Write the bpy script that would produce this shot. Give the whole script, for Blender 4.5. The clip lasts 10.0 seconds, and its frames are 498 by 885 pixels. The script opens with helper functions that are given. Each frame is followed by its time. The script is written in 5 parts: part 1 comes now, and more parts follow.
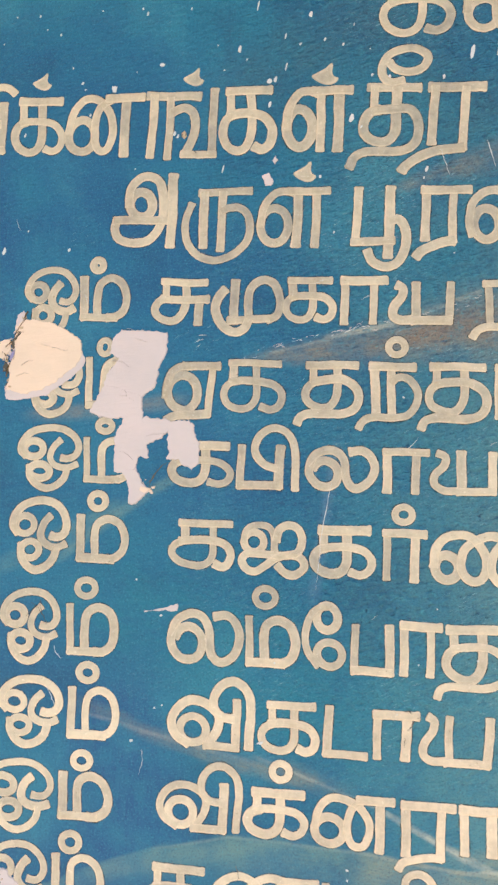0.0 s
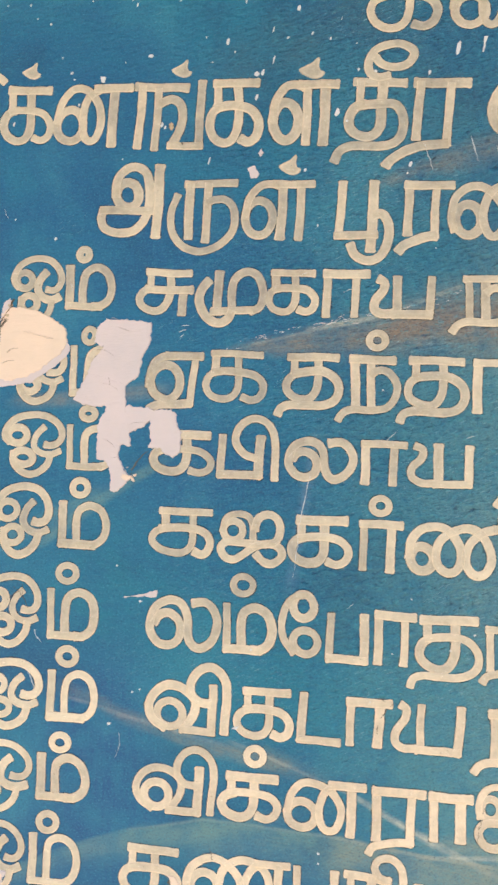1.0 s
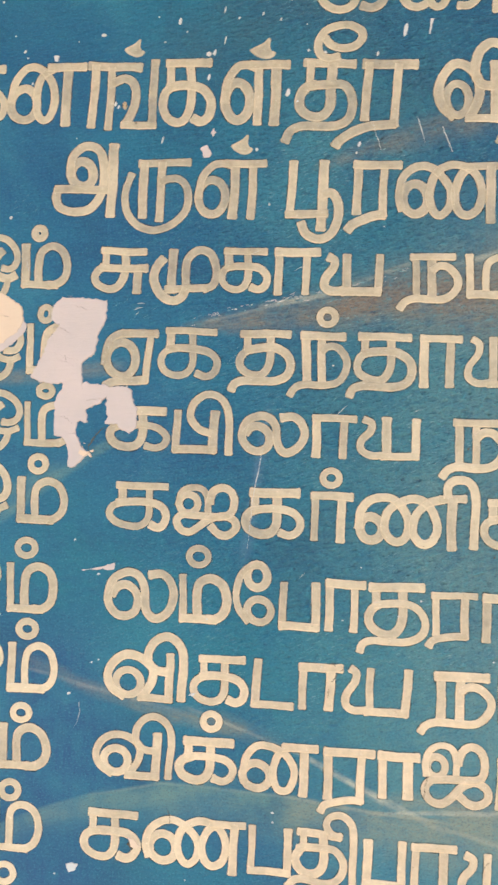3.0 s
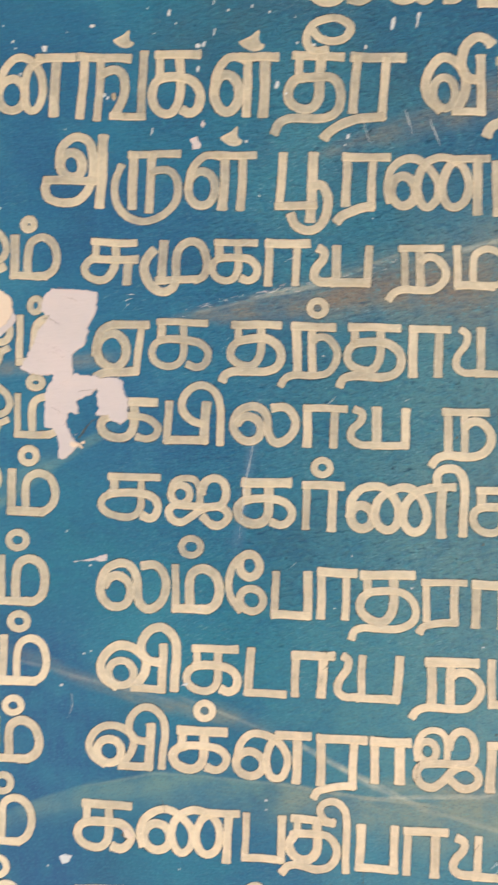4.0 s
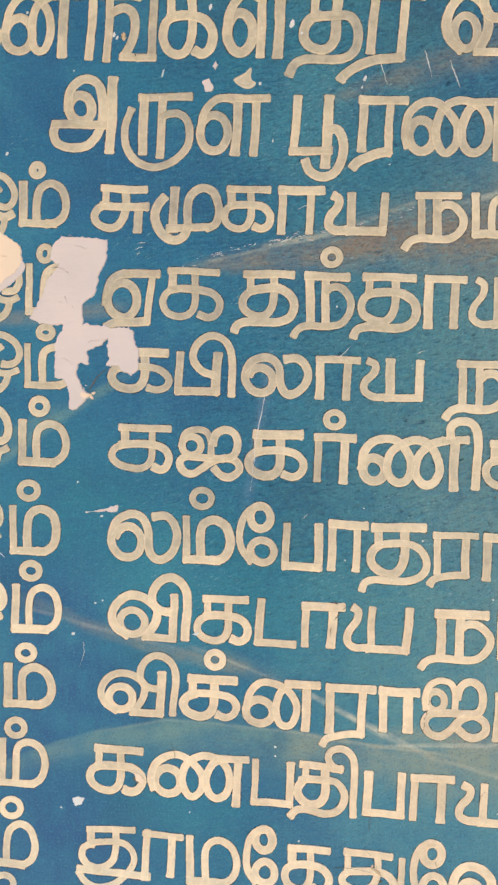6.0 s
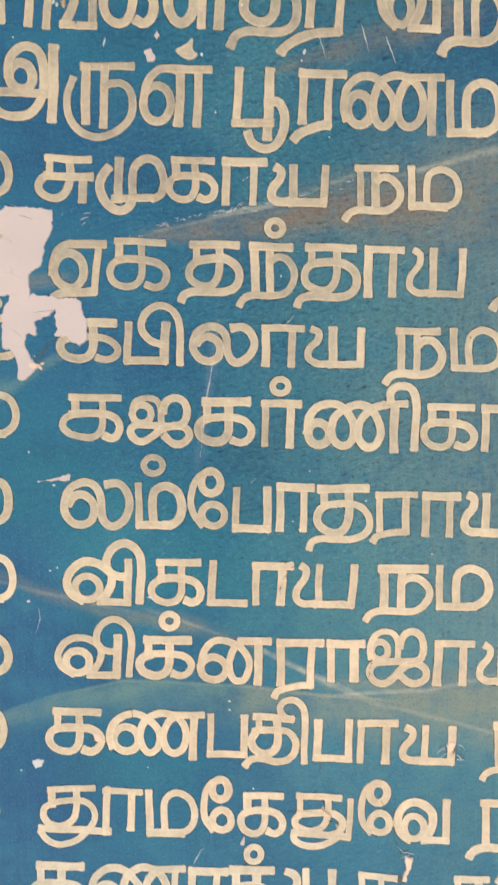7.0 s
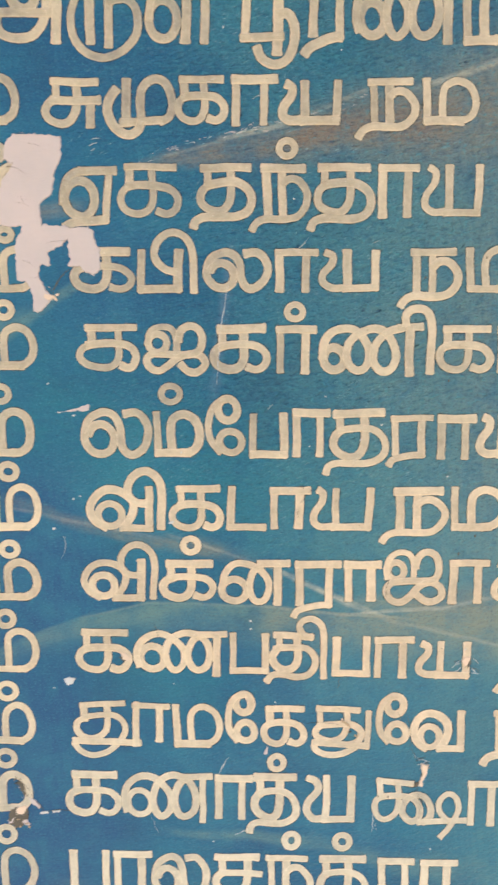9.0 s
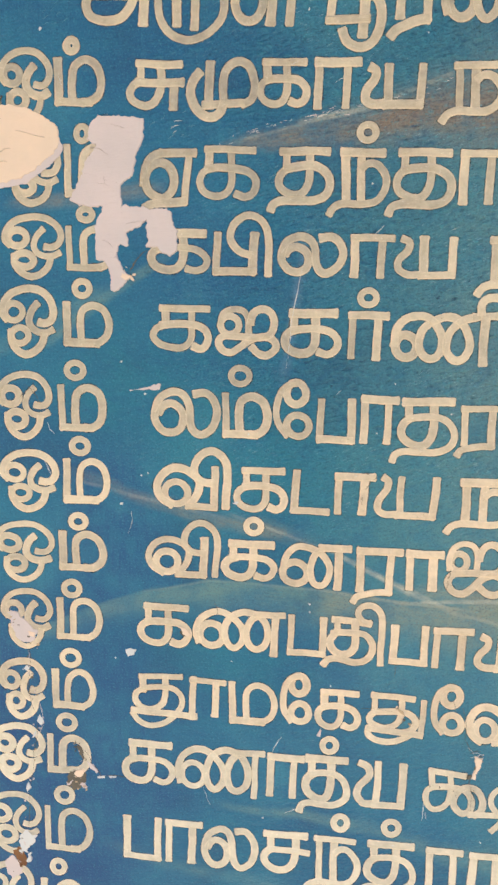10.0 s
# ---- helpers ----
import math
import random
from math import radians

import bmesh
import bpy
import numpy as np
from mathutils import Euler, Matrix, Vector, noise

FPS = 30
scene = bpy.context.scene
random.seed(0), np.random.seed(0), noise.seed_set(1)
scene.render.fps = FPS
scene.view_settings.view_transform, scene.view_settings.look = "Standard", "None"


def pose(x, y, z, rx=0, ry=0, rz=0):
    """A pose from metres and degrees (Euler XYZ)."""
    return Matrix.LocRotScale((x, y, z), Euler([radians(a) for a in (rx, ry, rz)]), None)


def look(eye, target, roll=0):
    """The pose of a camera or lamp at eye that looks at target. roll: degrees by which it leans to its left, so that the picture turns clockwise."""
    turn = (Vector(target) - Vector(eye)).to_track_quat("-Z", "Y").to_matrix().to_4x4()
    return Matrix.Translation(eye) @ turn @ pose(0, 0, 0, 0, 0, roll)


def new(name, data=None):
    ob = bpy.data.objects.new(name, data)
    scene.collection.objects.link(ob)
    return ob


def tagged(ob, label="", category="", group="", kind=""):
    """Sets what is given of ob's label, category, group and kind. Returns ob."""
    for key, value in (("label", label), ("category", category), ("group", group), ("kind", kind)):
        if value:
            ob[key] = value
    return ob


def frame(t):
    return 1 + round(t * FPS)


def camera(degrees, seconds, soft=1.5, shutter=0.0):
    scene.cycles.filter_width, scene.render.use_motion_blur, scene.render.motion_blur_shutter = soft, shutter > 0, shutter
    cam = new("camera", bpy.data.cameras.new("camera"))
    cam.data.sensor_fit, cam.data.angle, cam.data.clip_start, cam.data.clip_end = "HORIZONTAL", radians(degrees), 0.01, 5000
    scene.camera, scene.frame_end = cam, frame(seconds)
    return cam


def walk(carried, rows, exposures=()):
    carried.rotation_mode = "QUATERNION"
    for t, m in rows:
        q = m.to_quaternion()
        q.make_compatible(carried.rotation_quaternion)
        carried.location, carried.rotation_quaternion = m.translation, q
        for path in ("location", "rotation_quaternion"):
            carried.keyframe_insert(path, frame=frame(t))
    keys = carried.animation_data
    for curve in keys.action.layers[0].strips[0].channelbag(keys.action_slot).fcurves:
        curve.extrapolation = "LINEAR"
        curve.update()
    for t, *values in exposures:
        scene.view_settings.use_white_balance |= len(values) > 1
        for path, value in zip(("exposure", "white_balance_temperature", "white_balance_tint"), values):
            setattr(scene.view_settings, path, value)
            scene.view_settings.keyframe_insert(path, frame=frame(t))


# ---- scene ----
cam = camera(42.00, 10.0, soft=2.5, shutter=0.4)
# seconds, place, turn: a phone held two thirds of a metre from the wall, sinking and tilting down
PATH = [
    (0, 0.1607, -0.7714, 1.4471, 93.950, -3.382, 6.113),
    (0.5, 0.1747, -0.7817, 1.4443, 93.418, -4.213, 6.334),
    (1, 0.1843, -0.7782, 1.4428, 93.454, -4.323, 5.993),
    (1.5, 0.2184, -0.7883, 1.4461, 93.676, -3.590, 3.715),
    (2, 0.1947, -0.7833, 1.4291, 93.066, -3.563, 3.738),
    (2.5, 0.1968, -0.7922, 1.4296, 92.462, -3.909, 5.280),
    (2.7, 0.2060, -0.7918, 1.4285, 92.461, -3.931, 5.234),
    (3.8, 0.2361, -0.7984, 1.4217, 93.011, -2.777, 1.339),
    (4, 0.2112, -0.7972, 1.4156, 92.582, -3.357, 2.907),
    (4.5, 0.1949, -0.7986, 1.4053, 91.602, -4.082, 4.991),
    (5, 0.2287, -0.7884, 1.4055, 91.242, -3.687, 3.402),
    (5.2, 0.2268, -0.7870, 1.4030, 90.906, -3.525, 2.905),
    (6.3, 0.1970, -0.7970, 1.3900, 89.795, -3.786, 3.540),
    (6.5, 0.1938, -0.8029, 1.3905, 89.647, -3.759, 2.474),
    (7, 0.2125, -0.8153, 1.3734, 88.610, -2.671, -0.729),
    (7.5, 0.2413, -0.8107, 1.3574, 86.221, -2.376, 1.320),
    (8, 0.2295, -0.8176, 1.3575, 85.940, -2.268, 1.810),
    (8.5, 0.2442, -0.8134, 1.3472, 84.705, -1.658, -0.024),
    (9, 0.2114, -0.8256, 1.3433, 84.239, -1.418, 0.486),
    (9.5, 0.1629, -0.8354, 1.3415, 83.683, -2.654, 4.540),
    (10, 0.1814, -0.8346, 1.3341, 83.188, -3.328, 4.521),
]
walk(cam, [(t, pose(x, y, z, rx, ry, rz)) for t, x, y, z, rx, ry, rz in PATH], [(0, 1.18, 6500, 1), (2.5, 1.14, 6850, 1), (7, 1.10, 6870, 1), (10, 1.02, 6880, 1)])

# ---- light: high sun on the ground, the wall shaded by an added unseen slab ----
world = bpy.data.worlds.new("world")
scene.world = world
world.use_nodes = True
nt = world.node_tree
sky = nt.nodes.new("ShaderNodeTexSky")
sky.sky_type, sky.sun_disc = "NISHITA", False
sky.sun_elevation, sky.sun_rotation = radians(64), radians(197)
sky.dust_density, sky.air_density = 3.0, 1.0
nt.links.new(sky.outputs["Color"], nt.nodes["Background"].inputs["Color"])
nt.nodes["Background"].inputs["Strength"].default_value = 0.12
sun = new("sun", bpy.data.lights.new("sun", "SUN"))
sun.data.energy, sun.data.angle, sun.data.color = 4.0, radians(0.6), (1.0, 0.94, 0.86)
sun.matrix_world = look((-0.6, -2.0, 4.28), (0, 0, 0))


# ---- materials ----
def mat(name):
    m = bpy.data.materials.new(name)
    m.use_nodes = True
    return m, m.node_tree.nodes, m.node_tree.links, m.node_tree.nodes["Principled BSDF"]


class Nodes:
    """Short hand for a node tree."""

    def __init__(self, m):
        self.n, self.l = m.node_tree.nodes, m.node_tree.links

    def link(self, value, socket):
        if hasattr(value, "links"):
            self.l.new(value, socket)
        else:
            socket.default_value = value

    def math(self, op, a, b=0.0, clamp=False):
        node = self.n.new("ShaderNodeMath")
        node.operation, node.use_clamp = op, clamp
        self.link(a, node.inputs[0])
        self.link(b, node.inputs[1])
        return node.outputs[0]

    def noise(self, vector, scale, detail=4.0, rough=0.55):
        node = self.n.new("ShaderNodeTexNoise")
        self.link(vector, node.inputs["Vector"])
        node.inputs["Scale"].default_value = scale
        node.inputs["Detail"].default_value = detail
        node.inputs["Roughness"].default_value = rough
        return node.outputs["Fac"]

    def stretch(self, vector, scale, turn=(0, 0, 0)):
        """Turned first, then drawn out along the turned axes."""
        for key, value in (("Rotation", [radians(a) for a in turn]), ("Scale", scale)):
            node = self.n.new("ShaderNodeMapping")
            self.link(vector, node.inputs["Vector"])
            node.inputs[key].default_value = value
            vector = node.outputs[0]
        return vector

    def ramp(self, fac, low, high, a=0.0, b=1.0):
        node = self.n.new("ShaderNodeMapRange")
        node.interpolation_type = "SMOOTHSTEP"
        self.link(fac, node.inputs[0])
        for i, v in enumerate((low, high, a, b)):
            node.inputs[1 + i].default_value = v
        return node.outputs[0]

    def mix(self, fac, a, b, blend="MIX"):
        node = self.n.new("ShaderNodeMix")
        node.data_type, node.blend_type = "RGBA", blend
        self.link(fac, node.inputs[0])
        for value, i in ((a, 6), (b, 7)):
            if isinstance(value, tuple):
                node.inputs[i].default_value = (*value, 1)
            else:
                self.link(value, node.inputs[i])
        return node.outputs[2]

    def bump(self, height, strength, distance, normal=None):
        node = self.n.new("ShaderNodeBump")
        self.link(height, node.inputs["Height"])
        node.inputs["Strength"].default_value, node.inputs["Distance"].default_value = strength, distance
        if normal:
            self.link(normal, node.inputs["Normal"])
        return node.outputs[0]


def wall_paint():
    m, n, l, p = mat("blue_oil_paint")
    k = Nodes(m)
    co = n.new("ShaderNodeTexCoord").outputs["Object"]
    warp = n.new("ShaderNodeTexNoise")
    l.new(co, warp.inputs["Vector"])
    warp.inputs["Scale"].default_value, warp.inputs["Detail"].default_value = 5.0, 3.0
    sub = n.new("ShaderNodeVectorMath")
    sub.operation = "MULTIPLY_ADD"
    l.new(warp.outputs["Color"], sub.inputs[0])
    sub.inputs[1].default_value, sub.inputs[2].default_value = (0.07, 0, 0.07), (-0.035, 0, -0.035)
    add = n.new("ShaderNodeVectorMath")
    l.new(co, add.inputs[0])
    l.new(sub.outputs[0], add.inputs[1])
    soft = add.outputs[0]
    sub2 = n.new("ShaderNodeVectorMath")
    sub2.operation = "MULTIPLY_ADD"
    l.new(warp.outputs["Color"], sub2.inputs[0])
    sub2.inputs[1].default_value, sub2.inputs[2].default_value = (0.016, 0, 0.016), (-0.008, 0, -0.008)
    add2 = n.new("ShaderNodeVectorMath")
    l.new(co, add2.inputs[0])
    l.new(sub2.outputs[0], add2.inputs[1])
    crisp = add2.outputs[0]
    sep = n.new("ShaderNodeSeparateXYZ")
    l.new(co, sep.inputs[0])
    # brush marks, nearly level and slanting
    level = k.noise(k.stretch(co, (4, 1, 40), (0, 3, 0)), 3.0, 6, 0.65)
    slant = k.noise(k.stretch(co, (5, 1, 55), (0, 20, 0)), 3.0, 6, 0.7)
    broad = k.noise(k.stretch(soft, (1.2, 1, 3.2), (0, -6, 0)), 2.2, 4, 0.55)
    colour = k.mix(k.ramp(broad, 0.32, 0.68), DEEP, TEAL)
    upright = k.noise(k.stretch(co, (60, 1, 5), (0, 4, 0)), 3.0, 5, 0.65)
    cloudy = k.noise(soft, 7.0, 6, 0.6)
    colour = k.mix(k.ramp(cloudy, 0.50, 0.75, 0.0, 0.40), colour, LIGHTER)
    colour = k.mix(k.ramp(cloudy, 0.48, 0.28, 0.0, 0.45), colour, DEEPER)
    colour = k.mix(k.ramp(level, 0.50, 0.80, 0.0, 0.12), colour, LIGHTER)
    colour = k.mix(k.ramp(upright, 0.50, 0.80, 0.0, 0.14), colour, LIGHTER)
    colour = k.mix(k.ramp(slant, 0.58, 0.82, 0.0, 0.20), colour, LIGHTER)
    colour = k.mix(k.ramp(slant, 0.40, 0.22, 0.0, 0.18), colour, DEEPER)
    hairs = k.noise(k.stretch(co, (14, 1, 190), (0, 8, 0)), 3.0, 4, 0.7)
    colour = k.mix(k.ramp(hairs, 0.52, 0.74, 0.0, 0.22), colour, LIGHTER)
    colour = k.mix(k.ramp(hairs, 0.46, 0.28, 0.0, 0.22), colour, DEEPER)

    def band(a, b, half_a, half_b, tint, amount, colour, source=soft, grain=0.35, veil=False):
        """A painted sweep from a to b, of its own width at each end. veil: with a crisp upper edge, thinning downwards."""
        (ax, az), (bx, bz) = a, b
        length = math.hypot(bx - ax, bz - az)
        turn = math.degrees(math.atan2(bz - az, bx - ax))
        node = n.new("ShaderNodeMapping")
        node.vector_type = "TEXTURE"
        l.new(source, node.inputs["Vector"])
        node.inputs["Location"].default_value = (ax, 0, az)
        node.inputs["Rotation"].default_value = (0, radians(-turn), 0)
        split = n.new("ShaderNodeSeparateXYZ")
        l.new(node.outputs[0], split.inputs[0])
        along = k.math("DIVIDE", split.outputs["X"], length)
        half = k.math("MULTIPLY_ADD", along, half_b - half_a)
        half.node.inputs[2].default_value = half_a
        half = k.math("MAXIMUM", half, 0.001)
        if veil:
            over = k.math("MAXIMUM", k.math("MULTIPLY", split.outputs["Z"], 300.0), 0.0)
            off = k.math("ADD", over, k.math("DIVIDE", k.math("MAXIMUM", k.math("MULTIPLY", split.outputs["Z"], -1.0), 0.0), half))
        else:
            off = k.math("DIVIDE", k.math("ABSOLUTE", split.outputs["Z"]), half)
        f = k.math("MULTIPLY", k.ramp(off, 0.1, 1.35, 1.0, 0.0), k.ramp(along, -0.12, 0.12))
        f = k.math("MULTIPLY", f, k.ramp(along, 1.25, 0.9))
        hair = k.noise(k.stretch(co, (6, 1, 70), (0, turn, 0)), 3.0, 5, 0.7)
        if half_b < 0.006:
            grain = 0.5
        f = k.math("MULTIPLY", f, k.ramp(hair, 0.38, 0.62, 1.0 - grain, 1.0))
        f = k.math("MULTIPLY", f, k.ramp(blotch, 0.36, 0.60, 0.45, 1.0))
        return k.mix(k.math("MULTIPLY", f, amount), colour, tint)

    blotch = k.noise(co, 24.0, 6, 0.65)
    for args in SWEEPS:
        colour = band(*args, colour, crisp if args[3] < 0.013 else soft)
    for args in VEILS:
        colour = band(*args, colour, crisp, 0.25, True)
    # fine scuffs and pale specks
    scuff = k.noise(k.stretch(co, (30, 1, 160), (0, 26, 0)), 3.0, 5, 0.75)
    rougher = k.math("MULTIPLY", k.ramp(sep.outputs["X"], -0.1, 0.30, 0.25, 1.0), k.ramp(sep.outputs["Z"], 1.02, 1.34, 0.35, 1.0))
    colour = k.mix(k.math("MULTIPLY", k.ramp(scuff, 0.55, 0.68), k.math("MULTIPLY", k.ramp(k.noise(co, 7.0, 3), 0.44, 0.62, 0.08, 0.9), rougher)), colour, (0.26, 0.42, 0.50))
    dirt = k.noise(co, 9.0, 8, 0.7)
    colour = k.mix(k.ramp(dirt, 0.58, 0.85, 0.0, 0.4), colour, DEEPER)
    l.new(k.ramp(level, 0.3, 0.8, 0.40, 0.58), p.inputs["Roughness"])
    p.inputs["Specular IOR Level"].default_value = 0.34
    pits = k.noise(k.stretch(co, (0.9, 1, 1.5), (0, 18, 0)), 120.0, 3, 0.55)
    pocks = k.noise(k.stretch(co, (1.0, 1, 1.7), (0, 22, 0)), 75.0, 2, 0.5)
    # relief shading put into the colour: pits and pocks darker, bump tops paler
    colour = k.mix(k.math("MULTIPLY", k.ramp(pits, 0.48, 0.32, 0.0, 0.30), rougher), colour, DEEPER)
    colour = k.mix(k.math("MULTIPLY", k.ramp(pocks, 0.33, 0.25, 0.0, 0.65), rougher), colour, DEEPER)
    colour = k.mix(k.math("MULTIPLY", k.ramp(pits, 0.54, 0.70, 0.0, 0.42), rougher), colour, LIGHTER)
    grain = k.noise(co, 420.0, 3, 0.6)
    colour = k.mix(k.ramp(grain, 0.48, 0.30, 0.0, 0.45), colour, DEEPER)
    colour = k.mix(k.ramp(grain, 0.54, 0.72, 0.0, 0.45), colour, LIGHTER)
    l.new(colour, p.inputs["Base Color"])
    relief = k.bump(k.noise(co, 16.0, 5, 0.6), 0.25, 0.006)
    relief = k.bump(k.math("MULTIPLY", pits, rougher), 0.95, 0.0100, relief)
    relief = k.bump(k.math("MULTIPLY", k.ramp(pocks, 0.25, 0.40), rougher), 0.7, 0.0020, relief)
    relief = k.bump(level, 0.35, 0.0012, relief)
    relief = k.bump(grain, 0.40, 0.0008, relief)
    l.new(relief, p.inputs["Normal"])
    return m


def letter_paint():
    m, n, l, p = mat("cream_letter_paint")
    k = Nodes(m)
    uv = n.new("ShaderNodeUVMap")
    uv.uv_map = "brush"
    sep = n.new("ShaderNodeSeparateXYZ")
    l.new(uv.outputs[0], sep.inputs[0])
    across = k.math("ABSOLUTE", sep.outputs["Y"])
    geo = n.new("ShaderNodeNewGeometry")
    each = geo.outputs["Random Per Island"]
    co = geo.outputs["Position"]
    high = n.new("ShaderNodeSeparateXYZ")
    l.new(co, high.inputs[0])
    bristle = k.noise(k.stretch(uv.outputs[0], (4, 6, 1)), 1.0, 5, 0.7)
    cloud = k.noise(co, 22.0, 5, 0.6)
    colour = k.mix(k.ramp(cloud, 0.3, 0.7), CREAM_A, CREAM_B)
    colour = k.mix(k.ramp(each, 0.0, 1.0, 0.0, 0.40), colour, CREAM_C)
    # ground bounce painted in: warmer cream on the lower lines, most to the right
    bounce = k.math("MULTIPLY", k.ramp(high.outputs["Z"], 1.36, 1.10, 0.1, 0.75), k.ramp(high.outputs["X"], -0.15, 0.35, 0.35, 1.0))
    colour = k.mix(bounce, colour, (0.785, 0.625, 0.482))
    # and the lowest ones turn whiter
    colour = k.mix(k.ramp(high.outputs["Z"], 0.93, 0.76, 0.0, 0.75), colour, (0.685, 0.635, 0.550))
    mottle = k.noise(co, 95.0, 4, 0.65)
    colour = k.mix(k.ramp(mottle, 0.55, 0.75, 0.0, 0.14), colour, (0.46, 0.36, 0.27))
    colour = k.mix(k.ramp(bristle, 0.54, 0.74, 0.0, 0.12), colour, (0.44, 0.35, 0.27))
    # a thin brown line along the stroke's edges
    edge = k.ramp(across, 1.4, 1.6)
    colour = k.mix(k.ramp(across, 0.86, 1.0, 0.0, 0.18), colour, (0.30, 0.22, 0.15))
    ridge = k.math("MULTIPLY", k.ramp(across, 0.62, 0.84), k.ramp(across, 0.96, 0.86))
    colour = k.mix(k.math("MULTIPLY", ridge, 0.30), colour, (0.92, 0.76, 0.60))
    colour = k.mix(edge, colour, (0.10, 0.08, 0.06))
    # thin paint: the blue below greys it, least where strokes cross and along their edges
    coat = k.noise(co, 13.0, 4, 0.55)
    cover = k.math("ADD", k.ramp(bristle, 0.34, 0.66, 0.03, -0.03), k.ramp(across, 0.40, 0.85, -0.02, 0.07))
    cover = k.math("ADD", cover, k.ramp(each, 0.0, 1.0, 0.77, 0.89))
    cover = k.math("ADD", cover, k.ramp(k.noise(co, 4.0, 2, 0.5), 0.38, 0.62, -0.05, 0.06))
    cover = k.math("ADD", cover, k.ramp(mottle, 0.35, 0.65, 0.05, -0.06))
    cover = k.math("ADD", cover, k.ramp(coat, 0.35, 0.65, -0.11, 0.09), True)
    # less cover on the upper lines, most where they begin, and more low down
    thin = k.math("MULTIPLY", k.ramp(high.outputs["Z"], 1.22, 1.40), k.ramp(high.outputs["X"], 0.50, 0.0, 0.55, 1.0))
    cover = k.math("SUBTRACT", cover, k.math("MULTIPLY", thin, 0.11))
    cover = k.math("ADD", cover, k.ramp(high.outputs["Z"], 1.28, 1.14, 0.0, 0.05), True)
    speck = k.noise(co, 260.0, 3, 0.6)
    colour = k.mix(k.ramp(speck, 0.66, 0.73, 0.0, 0.45), colour, (0.24, 0.17, 0.11))
    # the grit's tiny highlights, painted on as pale dots
    colour = k.mix(k.ramp(k.noise(co, 310.0, 2, 0.5), 0.64, 0.71, 0.0, 0.55), colour, (0.95, 0.84, 0.72))
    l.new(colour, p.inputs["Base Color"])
    p.inputs["Roughness"].default_value = 0.55
    p.inputs["Specular IOR Level"].default_value = 0.3
    relief = k.bump(bristle, 0.3, 0.0005)
    relief = k.bump(speck, 0.35, 0.0008, relief)
    relief = k.bump(k.noise(co, 150.0, 3, 0.55), 0.75, 0.0026, relief)
    relief = k.bump(ridge, 0.5, 0.0008, relief)
    l.new(relief, p.inputs["Normal"])
    broken = k.ramp(mottle, 0.36, 0.62, 0.60, 0.10)
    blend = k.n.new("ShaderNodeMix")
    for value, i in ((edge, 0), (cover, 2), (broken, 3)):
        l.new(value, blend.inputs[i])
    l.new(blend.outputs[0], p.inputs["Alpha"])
    return m


def plaster(name, a, b, stain, rough=0.8):
    m, n, l, p = mat(name)
    k = Nodes(m)
    co = n.new("ShaderNodeTexCoord").outputs["Object"]
    big = k.noise(co, 18.0, 5, 0.6)
    trowel = k.noise(k.stretch(co, (12, 1, 60), (0, 8, 0)), 3.0, 5, 0.65)
    fine = k.noise(co, 300.0, 4, 0.6)
    colour = k.mix(k.ramp(big, 0.3, 0.7), a, b)
    colour = k.mix(k.ramp(trowel, 0.6, 0.8, 0.0, 0.35), colour, stain)
    colour = k.mix(k.ramp(fine, 0.70, 0.8, 0.0, 0.5), colour, stain)
    l.new(colour, p.inputs["Base Color"])
    p.inputs["Roughness"].default_value = rough
    relief = k.bump(trowel, 0.4, 0.0015)
    relief = k.bump(fine, 0.35, 0.0006, relief)
    l.new(relief, p.inputs["Normal"])
    return m


def plain_ground():
    m, n, l, p = mat("dusty_ground")
    k = Nodes(m)
    co = n.new("ShaderNodeTexCoord").outputs["Object"]
    colour = k.mix(k.ramp(k.noise(co, 1.5, 6), 0.3, 0.7), (0.42, 0.34, 0.25), (0.52, 0.43, 0.33))
    l.new(colour, p.inputs["Base Color"])
    p.inputs["Roughness"].default_value = 0.9
    l.new(k.bump(k.noise(co, 60.0, 6), 0.5, 0.01), p.inputs["Normal"])
    return m


DEEP, TEAL, LIGHTER, DEEPER = (0.006, 0.094, 0.226), (0.011, 0.146, 0.266), (0.060, 0.285, 0.388), (0.004, 0.038, 0.120)
CREAM_A, CREAM_B, CREAM_C = (0.670, 0.572, 0.452), (0.634, 0.560, 0.452), (0.745, 0.626, 0.487)
BROWN, SMOKE, NAVY, PALE = (0.210, 0.198, 0.180), (0.185, 0.268, 0.280), (0.006, 0.050, 0.20), (0.42, 0.43, 0.39)
AZURE, SEA, LILAC = (0.005, 0.082, 0.240), (0.008, 0.158, 0.245), (0.160, 0.250, 0.410)
MIST, HAZE, OLIVE = (0.072, 0.218, 0.275), (0.115, 0.225, 0.240), (0.215, 0.250, 0.220)
RUST, MOSS, TAUPE, SLATE = (0.23, 0.165, 0.13), (0.13, 0.25, 0.27), (0.19, 0.205, 0.19), (0.035, 0.095, 0.155)
